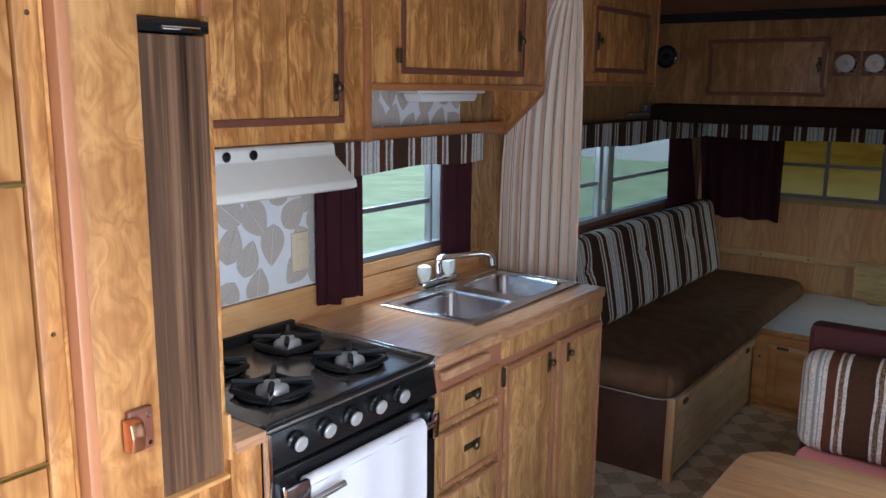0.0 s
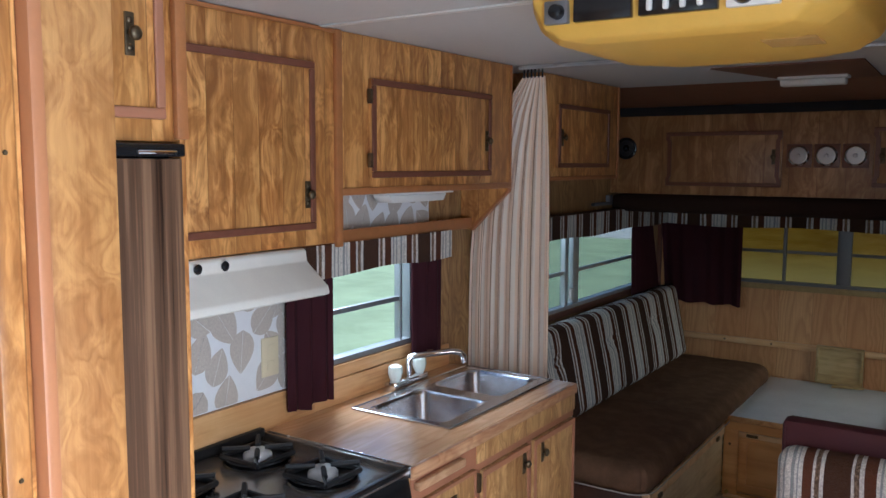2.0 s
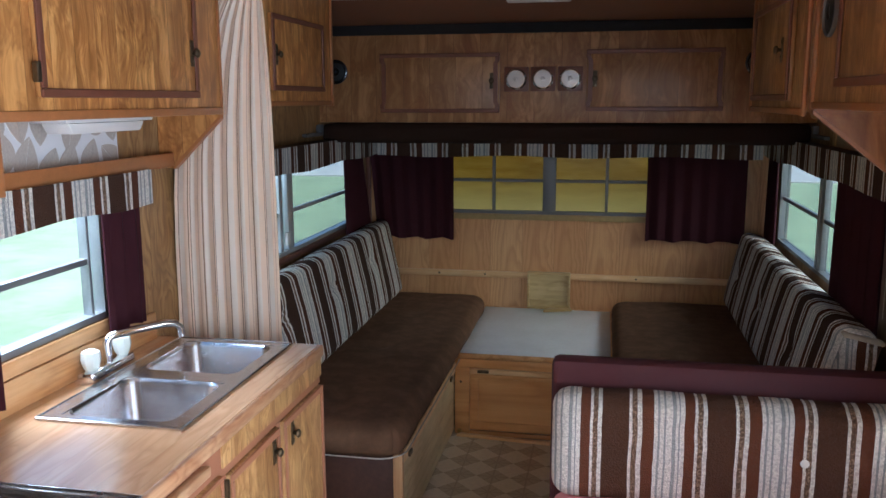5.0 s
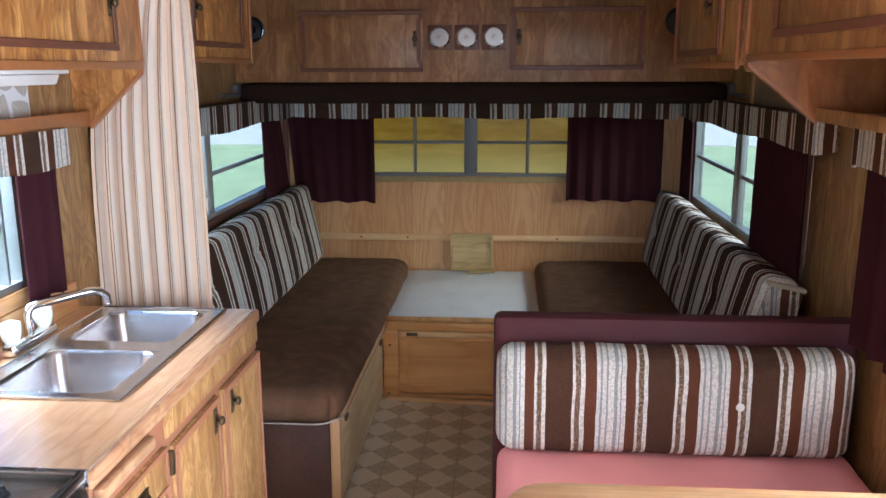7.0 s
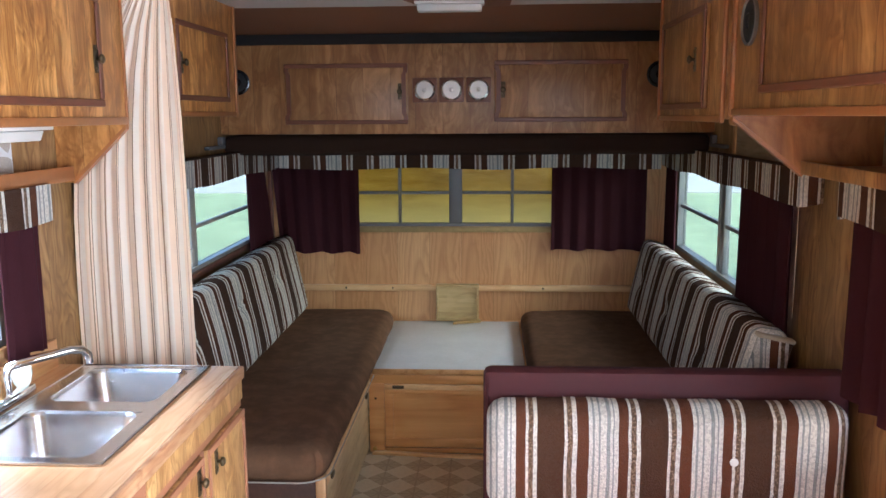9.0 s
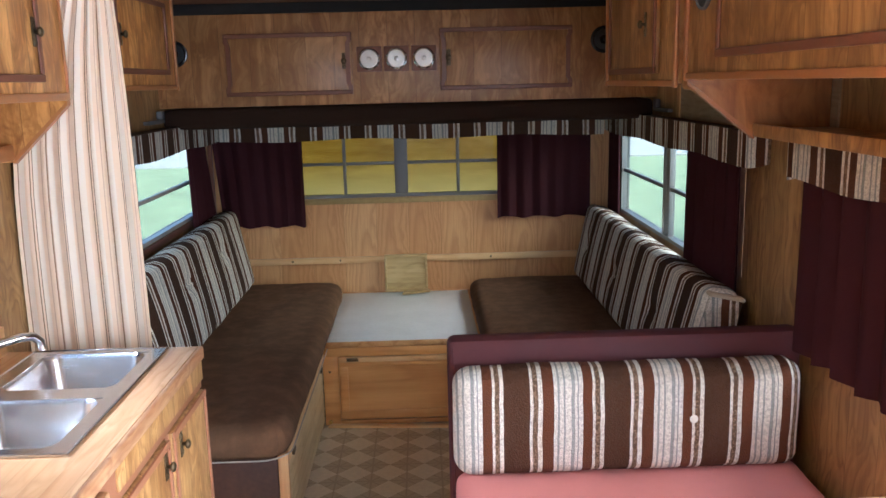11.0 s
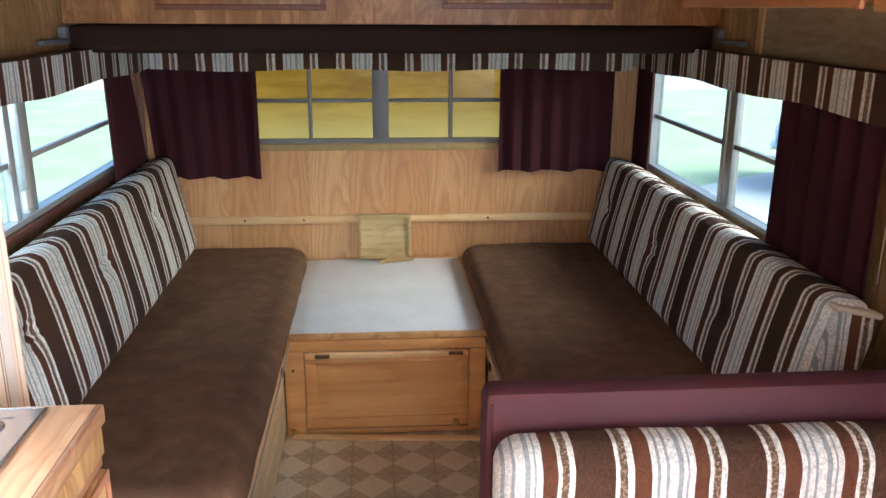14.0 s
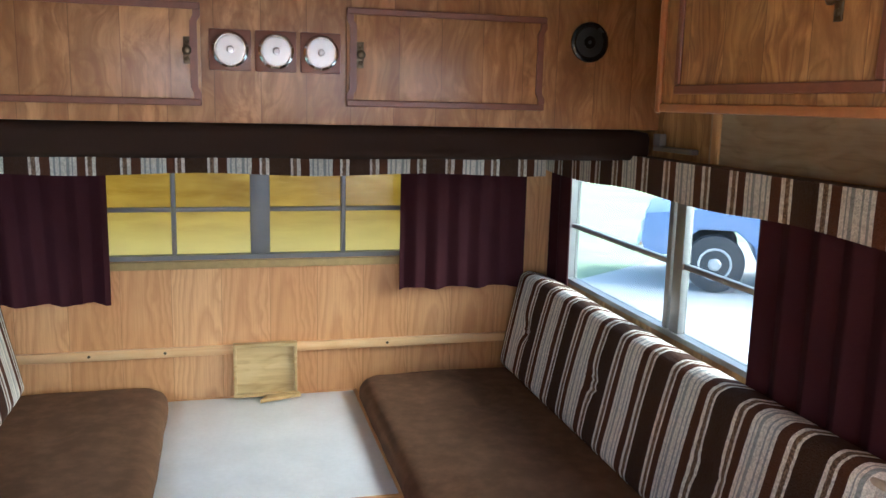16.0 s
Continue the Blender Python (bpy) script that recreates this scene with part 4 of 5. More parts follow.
def leaves(regions, seed):
    rnd = random.Random(seed)
    bm = bmesh.new()
    placed = []
    for u0, u1, z0, z1 in regions:
        for _ in range(900):
            u, z = rnd.uniform(u0, u1), rnd.uniform(z0, z1)
            if any((u - a) ** 2 + (z - b_) ** 2 < .079 ** 2 for a, b_ in placed):
                continue
            placed.append((u, z))
            a, L, Wd = rnd.choice((rnd.uniform(-.9, .9), rnd.uniform(2.2, 4.0))), rnd.uniform(.054, .066), rnd.uniform(.040, .048)
            for half in (-1, 1):
                side = [(L * (1 - 2 * k / 10), half * (.0012 + Wd * math.sin(math.pi * (k / 10) ** .75) ** .85 if 0 < k < 10 else half * .0012)) for k in range(11)]
                side = [(px, abs(py) * half) for px, py in side]
                ring = side + [(-L * .5, half * .0010), (L * .5, half * .0010)]
                pts = []
                for px, py in ring:
                    uu, zz = u + px * math.sin(a) + py * math.cos(a), z + px * math.cos(a) - py * math.sin(a)
                    pts.append((min(max(uu, u0), u1), min(max(zz, z0), z1)))
                lift = .00015 * (len(placed) % 9) + (.00007 if half > 0 else 0)
                lo = [bm.verts.new((.0062, *p)) for p in pts]
                hi = [bm.verts.new((.0068 + lift, *p)) for p in pts]
                bm.faces.new(hi)
                for k in range(len(pts)):
                    j = (k + 1) % len(pts)
                    bm.faces.new((lo[k], lo[j], hi[j], hi[k]))
    bmesh.ops.recalc_face_normals(bm, faces=bm.faces[:])
    return bm


single("leaf_pattern", leaves([(-1.735, -.910, 1.008, 1.465), (-.925, -.16, 1.473, 1.614)], 4), "leaf", "taupe leaves printed on the wallpaper", "wallpaper pattern", kind="stuff")
ou = thing("wall_outlet", (.008, -1.01, 1.12), "almond plastic wall outlet on the papered wall", "outlet")
part("cover", slab("x", 0, 1, .0075, .013, -1.045, -.975, 1.06, 1.18, .003), "almond", ou)
for z in (1.095, 1.145):
    part("socket", slab("x", 0, 1, .013, .0155, -1.026, -.994, z - .014, z + .014, .002), "almond", ou)

# range hood
hd = thing("range_hood", (.2, -1.4, 1.38), "cream enamelled range hood with two black switches", "range hood")
part("canopy", prism([(.002, 1.472), (.228, 1.472), (.236, 1.464), (.240, 1.436), (.318, 1.372), (.322, 1.352), (.300, 1.345), (.002, 1.335)], "y", -1.66, -1.085, .004), "white", hd)
for y in (-1.47, -1.385):
    part("switch", lathe([(.010, 0), (.013, .006), (.008, .009)], (.2385, y, 1.452), (1, 0, 0), 16), "black", hd)

# range
st = thing("gas_range", (.28, -1.35, 0), "black and steel four-burner gas range with a towel on its door", "stove")
part("body", solid(.03, .548, -1.652, -1.050, .05, .868, .004), "black", st)
for edge in ((.015, .547, -1.655, -1.642, .888, .900), (.015, .547, -1.060, -1.048, .888, .900), (.015, .035, -1.642, -1.060, .888, .915)):
    part("raised_edge", solid(*edge, .003), "cast" if edge[5] > .91 else "cook", st)
part("cooktop", solid(.015, .560, -1.655, -1.048, .868, .888, .004), "cook", st, "worn brown-grey steel cooktop")
part("rim_strip", solid(.548, .564, -1.657, -1.046, .888, .902, .003), "black", st)
part("side_strip", solid(.03, .566, -1.0475, -1.0425, .868, .904, .002), "steel", st)
part("corner_post", solid(.560, .582, -1.662, -1.652, .30, .888, .003), "chrome", st)
part("control_panel", prism([(.549, .882), (.562, .880), (.578, .800), (.549, .795)], "y", -1.65, -1.052, .003), "black", st)
for y in (-1.574, -1.482, -1.392, -1.300, -1.208):
    kb = part("knob", lathe([(.025, 0), (.025, .005), (.020, .009), (.0185, .020)], (.568, y, .846), (1, 0, -.2), 24), "black", st, "black burner knob with a silver face")
    face = mesh("knob_face", lathe([(.0180, 0), (.0180, .005), (.0165, .0065)], (.5872, y, .8422), (1, 0, -.2), 24), "spunlight")
    face.parent = kb
    part("lettering", solid(.5725, .5745, y - .014, y + .014, .806, .811), "plastic", st)
od = part("oven_door", solid(.549, .575, -1.645, -1.055, .22, .788, .006), "black", st)
hb = mesh("door_handle", merge(tube([(.600, -1.615, .735), (.600, -1.10, .735)], .010, 12), solid(.575, .606, -1.635, -1.590, .69, .765, .006), solid(.575, .606, -1.105, -1.075, .69, .765, .006)), "chrome")
hb.parent = od
rod = mesh("handle_rod", merge(tube([(.618, -1.612, .725), (.640, -1.600, .728), (.650, -1.50, .738)], .008, 10), solid(.606, .622, -1.648, -1.578, .66, .77, .005)), "steel")
rod.parent = od
part("lower_panel", solid(.549, .572, -1.645, -1.055, .06, .21, .005), "black", st)
for x in (.165, .405):
    for y in (-1.49, -1.215):
        part("drip_bowl", lathe([(.094, 0), (.091, .004), (.062, .0015), (.020, .0015)], (x, y, .8885), (0, 0, 1), 24), "black", st)
        part("burner", lathe([(.040, .002), (.040, .018), (.034, .026), (.028, .032), (.012, .034)], (x, y, .888), (0, 0, 1), 24), "alu", st, "aluminium gas burner")
        bars = [tube([(x + .058 * math.cos(a), y + .058 * math.sin(a), .890), (x + .098 * math.cos(a), y + .098 * math.sin(a), .905), (x + .094 * math.cos(a), y + .094 * math.sin(a), .926), (x + .020 * math.cos(a), y + .020 * math.sin(a), .924)], .0075, 6) for a in (math.pi / 4, 3 * math.pi / 4, 5 * math.pi / 4, 7 * math.pi / 4)]
        sq = [(x + .098 * math.cos(a), y + .098 * math.sin(a), .905) for a in (math.pi / 4, 3 * math.pi / 4, 5 * math.pi / 4, 7 * math.pi / 4, math.pi / 4)]
        bars += [tube([sq[i], sq[i + 1]], .008, 6) for i in range(4)]
        cups = lathe([(.060, .0), (.088, .012), (.086, .016), (.058, .004)], (x, y, .888), (0, 0, 1), 24)
        part("grate", merge(*bars, cups), "cast", st, "black cast-iron pan grate")
tw = thing("hand_towel", (.6, -1.39, .45), "white cotton towel hanging on the oven door handle", "towel")
part("cloth", drape("x", .618, -1.575, -1.155, .36, .752, 3, .006, .4, seed=5), "towel", tw)
part("fold", merge(tube([(.601, -1.575, .751), (.601, -1.155, .751)], .018, 12)), "towel", tw)

# refrigerator and closet
fr_ = thing("refrigerator", (.3, -2.0, .83), "built-in refrigerator with a dark walnut-print door", "refrigerator")
part("body", solid(.01, .525, -2.33, -1.765, .835, 1.735, .003), "black", fr_)
part("door", solid(.527, .553, -2.33, -1.757, .835, 1.715, .004), "walnut", fr_)
part("top_cap", solid(.520, .560, -2.33, -1.755, 1.718, 1.742, .004), "black", fr_)
part("latch", solid(.554, .562, -1.86, -1.775, 1.722, 1.730, .002), "chrome", fr_)
fc = thing("refrigerator_surround", (.3, -2.0, 0), "golden oak laminate cabinet built round the refrigerator", "cabinet")
part("lower_body", solid(.01, .54, -2.33, -1.755, 0, .822, .003), "cab", fc)
part("ledge", solid(.01, .565, -2.33, -1.752, .822, .833, .003), "pine", fc)
part("side_panel", solid(.01, .545, -1.755, -1.742, .833, H - .003, .002), "cab", fc)
part("upper_body", solid(.01, .54, -2.33, -1.757, 1.745, H - .003, .003), "cab", fc)
part("edge_moulding", solid(.54, .556, -1.768, -1.742, 1.75, H - .003, .004), "trimlight", fc)
cab_door(fc, "x", .54, 1, -2.30, -1.795, 1.785, 2.06, -1.865, 1.93, trim="pinktrim")
fil = single("filler_ledge", solid(.01, .572, -1.741, -1.657, .872, .898, .004), "edge", "pine filler ledge between the range and the refrigerator", "shelf")
single("narrow_end_panel", solid(.01, .552, -1.741, -1.657, 0, .872, .003), "cab", "golden laminate filler panel beside the range", "panel")
single("filler_block", solid(.535, .562, -1.752, -1.742, .86, .96, .003), "pine", "small pine block beside the range", "block")

cl = thing("closet", (.5, -2.6, 0), "figured light laminate closet beside the refrigerator", "closet")
part("front_panel", solid(.700, .750, -2.145, -2.035, 0, H - .003, .003), "closet", cl)
part("side_panel", solid(.03, .735, -2.36, -2.335, 0, H - .003), "closet", cl)
part("moulding", solid(.705, .757, -2.1665, -2.1455, 0, H - .003, .004), "salmon", cl)
part("door_panel", solid(.712, .722, -3.05, -2.212, 0, H - .003, .002), "closetdoor", cl)
part("door_stile", solid(.712, .730, -2.210, -2.167, 0, H - .003, .003), "cab", cl)
for z in (.66, 1.075, 1.49, 1.90):
    part("brass_strip", solid(.7225, .727, -3.05, -2.175, z - .004, z + .004, .001), "gold", cl)
for z in (1.27, 1.72, .86):
    part("screw", lathe([(.004, 0), (.003, .002)], (.7302, -2.19, z), (1, 0, 0), 8), "brass", cl)
ca = thing("door_catch", (.755, -2.088, 1.07), "copper and brown plastic door catch on the closet front", "catch")
part("plate", solid(.751, .762, -2.100, -2.055, 1.058, 1.128, .004), "trim", ca)
part("roller", prism([(.763, 1.066), (.785, 1.070), (.790, 1.095), (.785, 1.118), (.763, 1.120)], "y", -2.112, -2.088, .003), "copper", ca)
for z in (1.070, 1.115):
    part("screw", lathe([(.005, 0), (.004, .003)], (.7622, -2.066, z), (1, 0, 0), 10), "chrome", ca)

# air conditioner under the ceiling
AX0, AX1 = .98, 1.61
ac = thing("air_conditioner", (1.3, -.95, 1.95), "yellow plastic ceiling air conditioner with black controls", "air conditioner")
bm = bmesh.new()
rings = []
for z, ins in ((2.088, .0), (2.03, -.006), (1.985, .012), (1.955, .055), (1.945, .11)):
    x0, x1, y0, y1 = AX0 + ins, AX1 - ins, -1.26 + ins * .45, -.62 - ins
    c = .10 if ins < .05 else .08
    rings.append([bm.verts.new(p) for p in ((x0 + c * .5, y0, z), (x1 - c * .5, y0, z), (x1, y0 + c, z), (x1, y1 - c, z), (x1 - c, y1, z), (x0 + c, y1, z), (x0, y1 - c, z), (x0, y0 + c, z))])
for a, b_ in zip(rings, rings[1:]):
    for i in range(8):
        j = (i + 1) % 8
        bm.faces.new((a[i], a[j], b_[j], b_[i]))
bm.faces.new(rings[0]), bm.faces.new(rings[-1][::-1])
bmesh.ops.recalc_face_normals(bm, faces=bm.faces[:])
bmesh.ops.bevel(bm, geom=bm.edges[:], offset=.006, segments=2, profile=.5, affect="EDGES")
part("shroud", bm, "yellow", ac)
for x0, x1, mat in ((1.055, 1.105, "greyframe"), (1.118, 1.235, "black"), (1.250, 1.395, "black"), (1.410, 1.500, "plastic")):
    part("control_recess", solid(x0, x1, -1.272, -1.255, 1.982, 2.027, .002), mat, ac)
part("knob", lathe([(.015, 0), (.013, .016), (.008, .018)], (1.085, -1.272, 2.004), (0, -1, 0), 20), "black", ac)
part("knob", lathe([(.021, 0), (.018, .018), (.010, .021)], (1.440, -1.272, 2.006), (0, -1, 0), 20), "black", ac)
for i in range(4):
    part("switch", solid(1.268 + i * .031, 1.279 + i * .031, -1.284, -1.273, 1.988, 2.022, .004), "plastic", ac)
for i in range(9):
    part("grille_slot", solid(1.430, 1.530, -1.10 + i * .013, -1.095 + i * .013, 1.943, 1.9475), "yellowdark", ac)
cl_ = thing("ceiling_light", (1.13, 1.12, 2.05), "white plastic ceiling lamp, switched off", "lamp")
part("base", solid(1.00, 1.28, 1.06, 1.15, 2.072, 2.086, .004), "plastic", cl_)
part("lens", prism([(1.065, 2.071), (1.145, 2.071), (1.135, 2.045), (1.075, 2.045)], "x", 1.01, 1.27, .006), "plastic", cl_)

# ---- textiles of the kitchen ----


def curtain(name, bm, mat, label, category, group, top):
    t = thing(name, top, label, category, group)
    part("cloth", bm, mat, t)
    return t


curtain("window_curtain", drape("x", .042, -.965, -.755, .935, 1.44, 3, .014, .8, seed=1), "maroon", "dark maroon curtain beside the kitchen window, hem on the worktop", "curtain", "", (.045, -.86, .94))
curtain("window_curtain", drape("x", .040, -.318, -.115, .985, 1.44, 3, .013, .8, seed=2), "maroon", "dark maroon curtain drawn aside at the kitchen window", "curtain", "", (.08, -.23, .99))
va = thing("valance", (.07, -.5, 1.35), "brown and cream striped valance over the kitchen window", "valance")
part("front", drape("x", .070, -.945, -.092, 1.348, 1.450, 3, .003, .5, seed=3), "vk", va)
part("end", drape("y", -.091, .008, .067, 1.348, 1.450, 1, .001, .5, seed=3), "vx", va)
pc = thing("privacy_curtain", (.2, .12, .8), "cream striped privacy curtain drawn aside at the end of the worktop", "curtain")
part("cloth", drape("y", .145, .006, .375, .62, 2.045, 7, .0042, .7, n=12, seed=9, gather=(.250, .345)), "curtain", pc)
for i in range(6):
    part("glider", tube([(.256 + i * .016, .140, 2.04), (.256 + i * .016, .140, 2.072)], .004, 6), "cast", pc)
part("rail", solid(.235, W - .42, .132, .150, 2.072, 2.083, .002), "alu", pc)

# ---- lounge ----
ZC = .50


def bench_cushion(x0, x1, y0, y1, z0, z1, label, tufts, seed):
    t = thing("seat_cushion", ((x0 + x1) / 2, (y0 + y1) / 2, z0), label, "cushion", "seat cushions")
    sx, sy = x1 - x0, y1 - y0
    bm = cushion((sx, sy, z1 - z0), .055, 40, tufts=[(tx - (x0 + x1) / 2, ty - (y0 + y1) / 2) for tx, ty in tufts], puff=.010, wrinkle=.005, seed=seed)
    # rounded in plan at the free corners
    cx, cy, r = sx / 2, sy / 2, .10
    for v in bm.verts:
        ax, ay = abs(v.co.x), abs(v.co.y)
        if ax > cx - r and ay > cy - r:
            dx, dy = ax - (cx - r), ay - (cy - r)
            d, m = math.hypot(dx, dy), max(dx, dy)
            if d > 1e-6:
                v.co.x = math.copysign(cx - r + dx * m / d, v.co.x)
                v.co.y = math.copysign(cy - r + dy * m / d, v.co.y)
    part("pad", move(bm, Matrix.Translation(((x0 + x1) / 2, (y0 + y1) / 2, (z0 + z1) / 2))), "brown", t)
    for tx, ty in tufts:
        part("button", lathe([(.010, 0), (.009, .004), (.004, .006)], (tx, ty, z1 - .0135), (0, 0, 1), 12), "brown", t, "brown covered button")
    zz = z0 + .012
    pts = []
    for q, (px, py) in enumerate(((x1 - r, y1 - r), (x0 + r, y1 - r), (x0 + r, y0 + r), (x1 - r, y0 + r))):
        for k in range(7):
            a = q * math.pi / 2 + k / 6 * math.pi / 2
            pts.append((px + (r + .001) * math.cos(a), py + (r + .001) * math.sin(a), zz))
    part("piping", tube(pts + [pts[0]], .0028, 6), "piping", t, "pale piping")
    return t


# left bench
LB0 = .40
bn = thing("bench", (.36, 1.3, 0), "pale pine storage bench under a brown cushion", "bench", "lounge benches")
part("front_board", solid(.700, .716, LB0 + .02, 1.50, .02, .372, .003), "palepanel", bn)
part("top_rail", solid(.716, .726, LB0 + .02, 1.50, .325, .374, .002), "batten", bn)
part("end_post", solid(.690, .726, LB0 - .014, LB0 + .018, 0, .376, .003), "pinez", bn)
part("end_panel", solid(.02, .688, LB0, LB0 + .014, 0, .374, .003), "brownskirt", bn, "scuffed dark brown vinyl end panel")
part("lid", solid(.01, .712, LB0 + .02, D - .01, .360, .376), "pine", bn)
for y in (LB0 + .10, 1.36):
    hb = part("hinge", solid(.725, .735, y - .022, y + .022, .325, .345, .003), "brass", bn)
bench_cushion(.03, .745, .30, 2.46, .378, ZC, "dark brown upholstered bench cushion with pale piping", [(.42, .62), (.42, 1.3), (.42, 2.0)], 1)
# right bench
bn = thing("bench", (1.95, 1.6, 0), "pale pine storage bench under a brown cushion", "bench", "lounge benches")
part("front_board", solid(1.500, 1.516, .12, 1.50, .02, .372, .003), "palepanel", bn)
part("top_rail", solid(1.488, 1.500, .12, 1.50, .325, .374, .002), "batten", bn)
part("lid", solid(1.504, W - .01, .12, D - .01, .360, .376), "pine", bn)
part("hinge", solid(1.481, 1.491, 1.34, 1.38, .322, .345, .003), "brass", bn)
bench_cushion(1.485, W - .03, .115, 2.46, .378, ZC, "dark brown upholstered bench cushion", [(1.9, .62), (1.9, 1.25), (1.9, 2.0)], 2)


def bolster(y0, y1, xb, xt, zt, side, label, seed, mat, tys, tv):
    """A striped back cushion that leans on the side wall."""
    t = thing("back_cushion", ((xb + xt) / 2, (y0 + y1) / 2, ZC), label, "cushion", "striped back cushions")
    L, hgt = y1 - y0, math.hypot(zt - ZC, xt - xb) + .015
    tuf = [(ty - (y0 + y1) / 2, tv) for ty in tys]
    bm = cushion((.128, L, hgt), .040, 44, tufts=tuf, puff=.012, wrinkle=.004, seed=seed)
    ang = math.atan2(xt - xb, zt - ZC)
    mid = Vector(((xb + xt) / 2, (y0 + y1) / 2, (ZC + zt) / 2))
    part("pad", move(bm, Matrix.Translation(mid) @ Matrix.Rotation(ang, 4, "Y")), mat, t)
    if side < 0:
        lean = Matrix.Translation(mid) @ Matrix.Rotation(ang, 4, "Y")
        part("end_flap", move(solid(-.050, .068, -L / 2 - .012, -L / 2 + .02, -hgt / 2 + .01, hgt / 2 - .020, .009, 3), lean), "sx", t, "striped end flap")
        part("folded_hem", move(solid(-.056, .074, -L / 2 - .015, -L / 2 + .03, hgt / 2 - .030, hgt / 2 - .014, .009, 3), lean), "hem", t, "cream folded hem")
    for ty in tys:
        p = mid + Matrix.Rotation(ang, 3, "Y") @ Vector((.046 * side, ty - mid.y, tv))
        b_ = mesh("button", lathe([(.010, 0), (.009, .004), (.004, .006)], p, (side, 0, .25), 12), "piping")
        b_.parent = t
        b_.matrix_parent_inverse = Matrix.Translation(t.location).inverted()
    return t


BL = "brown and cream striped back cushion leaning under the side window"
bolster(.22, 2.44, .175, .085, .930, 1, BL, 3, "syl", (.66, 1.26, 1.93), .06)
bolster(.40, 2.47, 2.165, 2.255, .905, -1, BL, 4, "sy", (.89, 1.57, 2.25), -.01)


single("loose_batten", prism([(.735, 1.462), (.752, 1.492), (1.475, 1.432), (1.468, 1.408)], "z", .001, .014, .002), "batten", "loose pale pine batten lying on the floor before the locker", "offcut")
# table laid between the benches
tb = thing("lowered_table", (1.1, 2.0, .40), "white laminate table top lowered between the benches", "table")
part("top", solid(.735, 1.478, 1.515, 2.478, .398, .418, .003), "laminate", tb)
part("edge_trim", merge(solid(.720, 1.493, 1.500, 1.514, .396, .421, .003), solid(.720, .734, 1.514, 2.49, .396, .421, .003), solid(1.479, 1.493, 1.514, 2.49, .396, .421, .003), solid(.734, 1.479, 2.479, 2.49, .396, .421, .003)), "piney", tb)
fb = thing("floor_locker", (1.1, 1.6, 0), "pine locker front with a hinged drop door under the lowered table", "cabinet")
part("face_frame", merge(solid(.720, 1.490, 1.500, 1.515, .350, .394, .003), solid(.720, .795, 1.500, 1.515, .0, .350, .003), solid(1.425, 1.490, 1.500, 1.515, .0, .350, .003), solid(.795, 1.425, 1.500, 1.515, .0, .022, .003)), "pine", fb)
ldoor = part("door", merge(solid(.797, 1.423, 1.492, 1.510, .030, .075, .004), solid(.797, 1.423, 1.492, 1.510, .300, .322, .004), solid(.797, .840, 1.492, 1.510, .075, .305, .004), solid(1.380, 1.423, 1.492, 1.510, .075, .305, .004), solid(.840, 1.380, 1.500, 1.508, .075, .305)), "pine", fb, "pine drop door with a sunk panel")
part("door_rail", solid(.797, 1.423, 1.488, 1.510, .3225, .347, .004), "batten", fb, "pale pine hinge rail")
for x in (.865, 1.372):
    part("hinge", solid(x - .028, x + .028, 1.4805, 1.4875, .330, .346, .003), "brass", fb)
part("knob", lathe([(.006, 0), (.006, .012), (.014, .018), (.012, .028), (.003, .031)], (1.375, 1.4915, .052), (0, -1, 0), 16), "gold", fb)
for x in (.745, 1.470):
    part("bolt", lathe([(.010, 0), (.010, .012), (.006, .016)], (x, 1.4995, .02), (0, -1, 0), 12), "gold", fb)
for z in (.20, ):
    part("screw", lathe([(.006, 0), (.005, .004)], (.752, 1.4995, .275), (0, -1, 0), 10), "brass", fb)
wb = thing("wooden_box", (1.115, D, .43), "small yellow pine frame box screwed to the front wall", "box")
part("back", solid(1.000, 1.232, D - .042, D - .036, .440, .636), "boxwood", wb)
part("frame", merge(solid(.990, 1.242, D - .055, D - .023, .425, .440, .002), solid(.990, 1.242, D - .055, D - .023, .632, .647, .002), solid(.990, 1.003, D - .055, D - .023, .440, .632, .002), solid(1.229, 1.242, D - .055, D - .023, .440, .632, .002)), "boxwood", wb)
wdg = prism([(1.09, 2.38), (1.255, 2.43), (1.25, 2.455), (1.13, 2.46)], "z", .4215, .436, .002)
single("wood_wedge", wdg, "boxwood", "loose yellow pine offcut on the white table", "offcut")

# curtains and valances of the lounge
curtain("window_curtain", drape("y", D - .055, .075, .545, .835, 1.42, 6, .012, .7, seed=11, gather=(.03, .545), taper=1), "maroon", "short dark maroon curtain at the amber front window", "curtain", "front window curtains", (.28, 2.44, .84))
curtain("window_curtain", drape("y", D - .055, 1.66, 2.20, .855, 1.42, 6, .012, .7, seed=12), "maroon", "short dark maroon curtain at the amber front window", "curtain", "front window curtains", (1.93, 2.44, .86))
curtain("window_curtain", drape("x", .045, 1.925, 2.40, .925, 1.42, 5, .016, .7, seed=13, gather=(1.895, 2.22), taper=1), "maroon", "dark maroon curtain of the lounge side window", "curtain", "lounge side curtains", (.045, 2.1, .93))
curtain("window_curtain", drape("x", .045, .20, .55, .925, 1.42, 4, .016, .7, seed=14), "maroon", "dark maroon curtain of the lounge side window", "curtain", "lounge side curtains", (.045, .4, .93))
curtain("window_curtain", drape("x", W - .045, 2.25, 2.44, .885, 1.42, 2, .014, .7, seed=15), "maroon", "dark maroon curtain of the lounge side window", "curtain", "lounge side curtains", (W - .045, 2.36, .89))
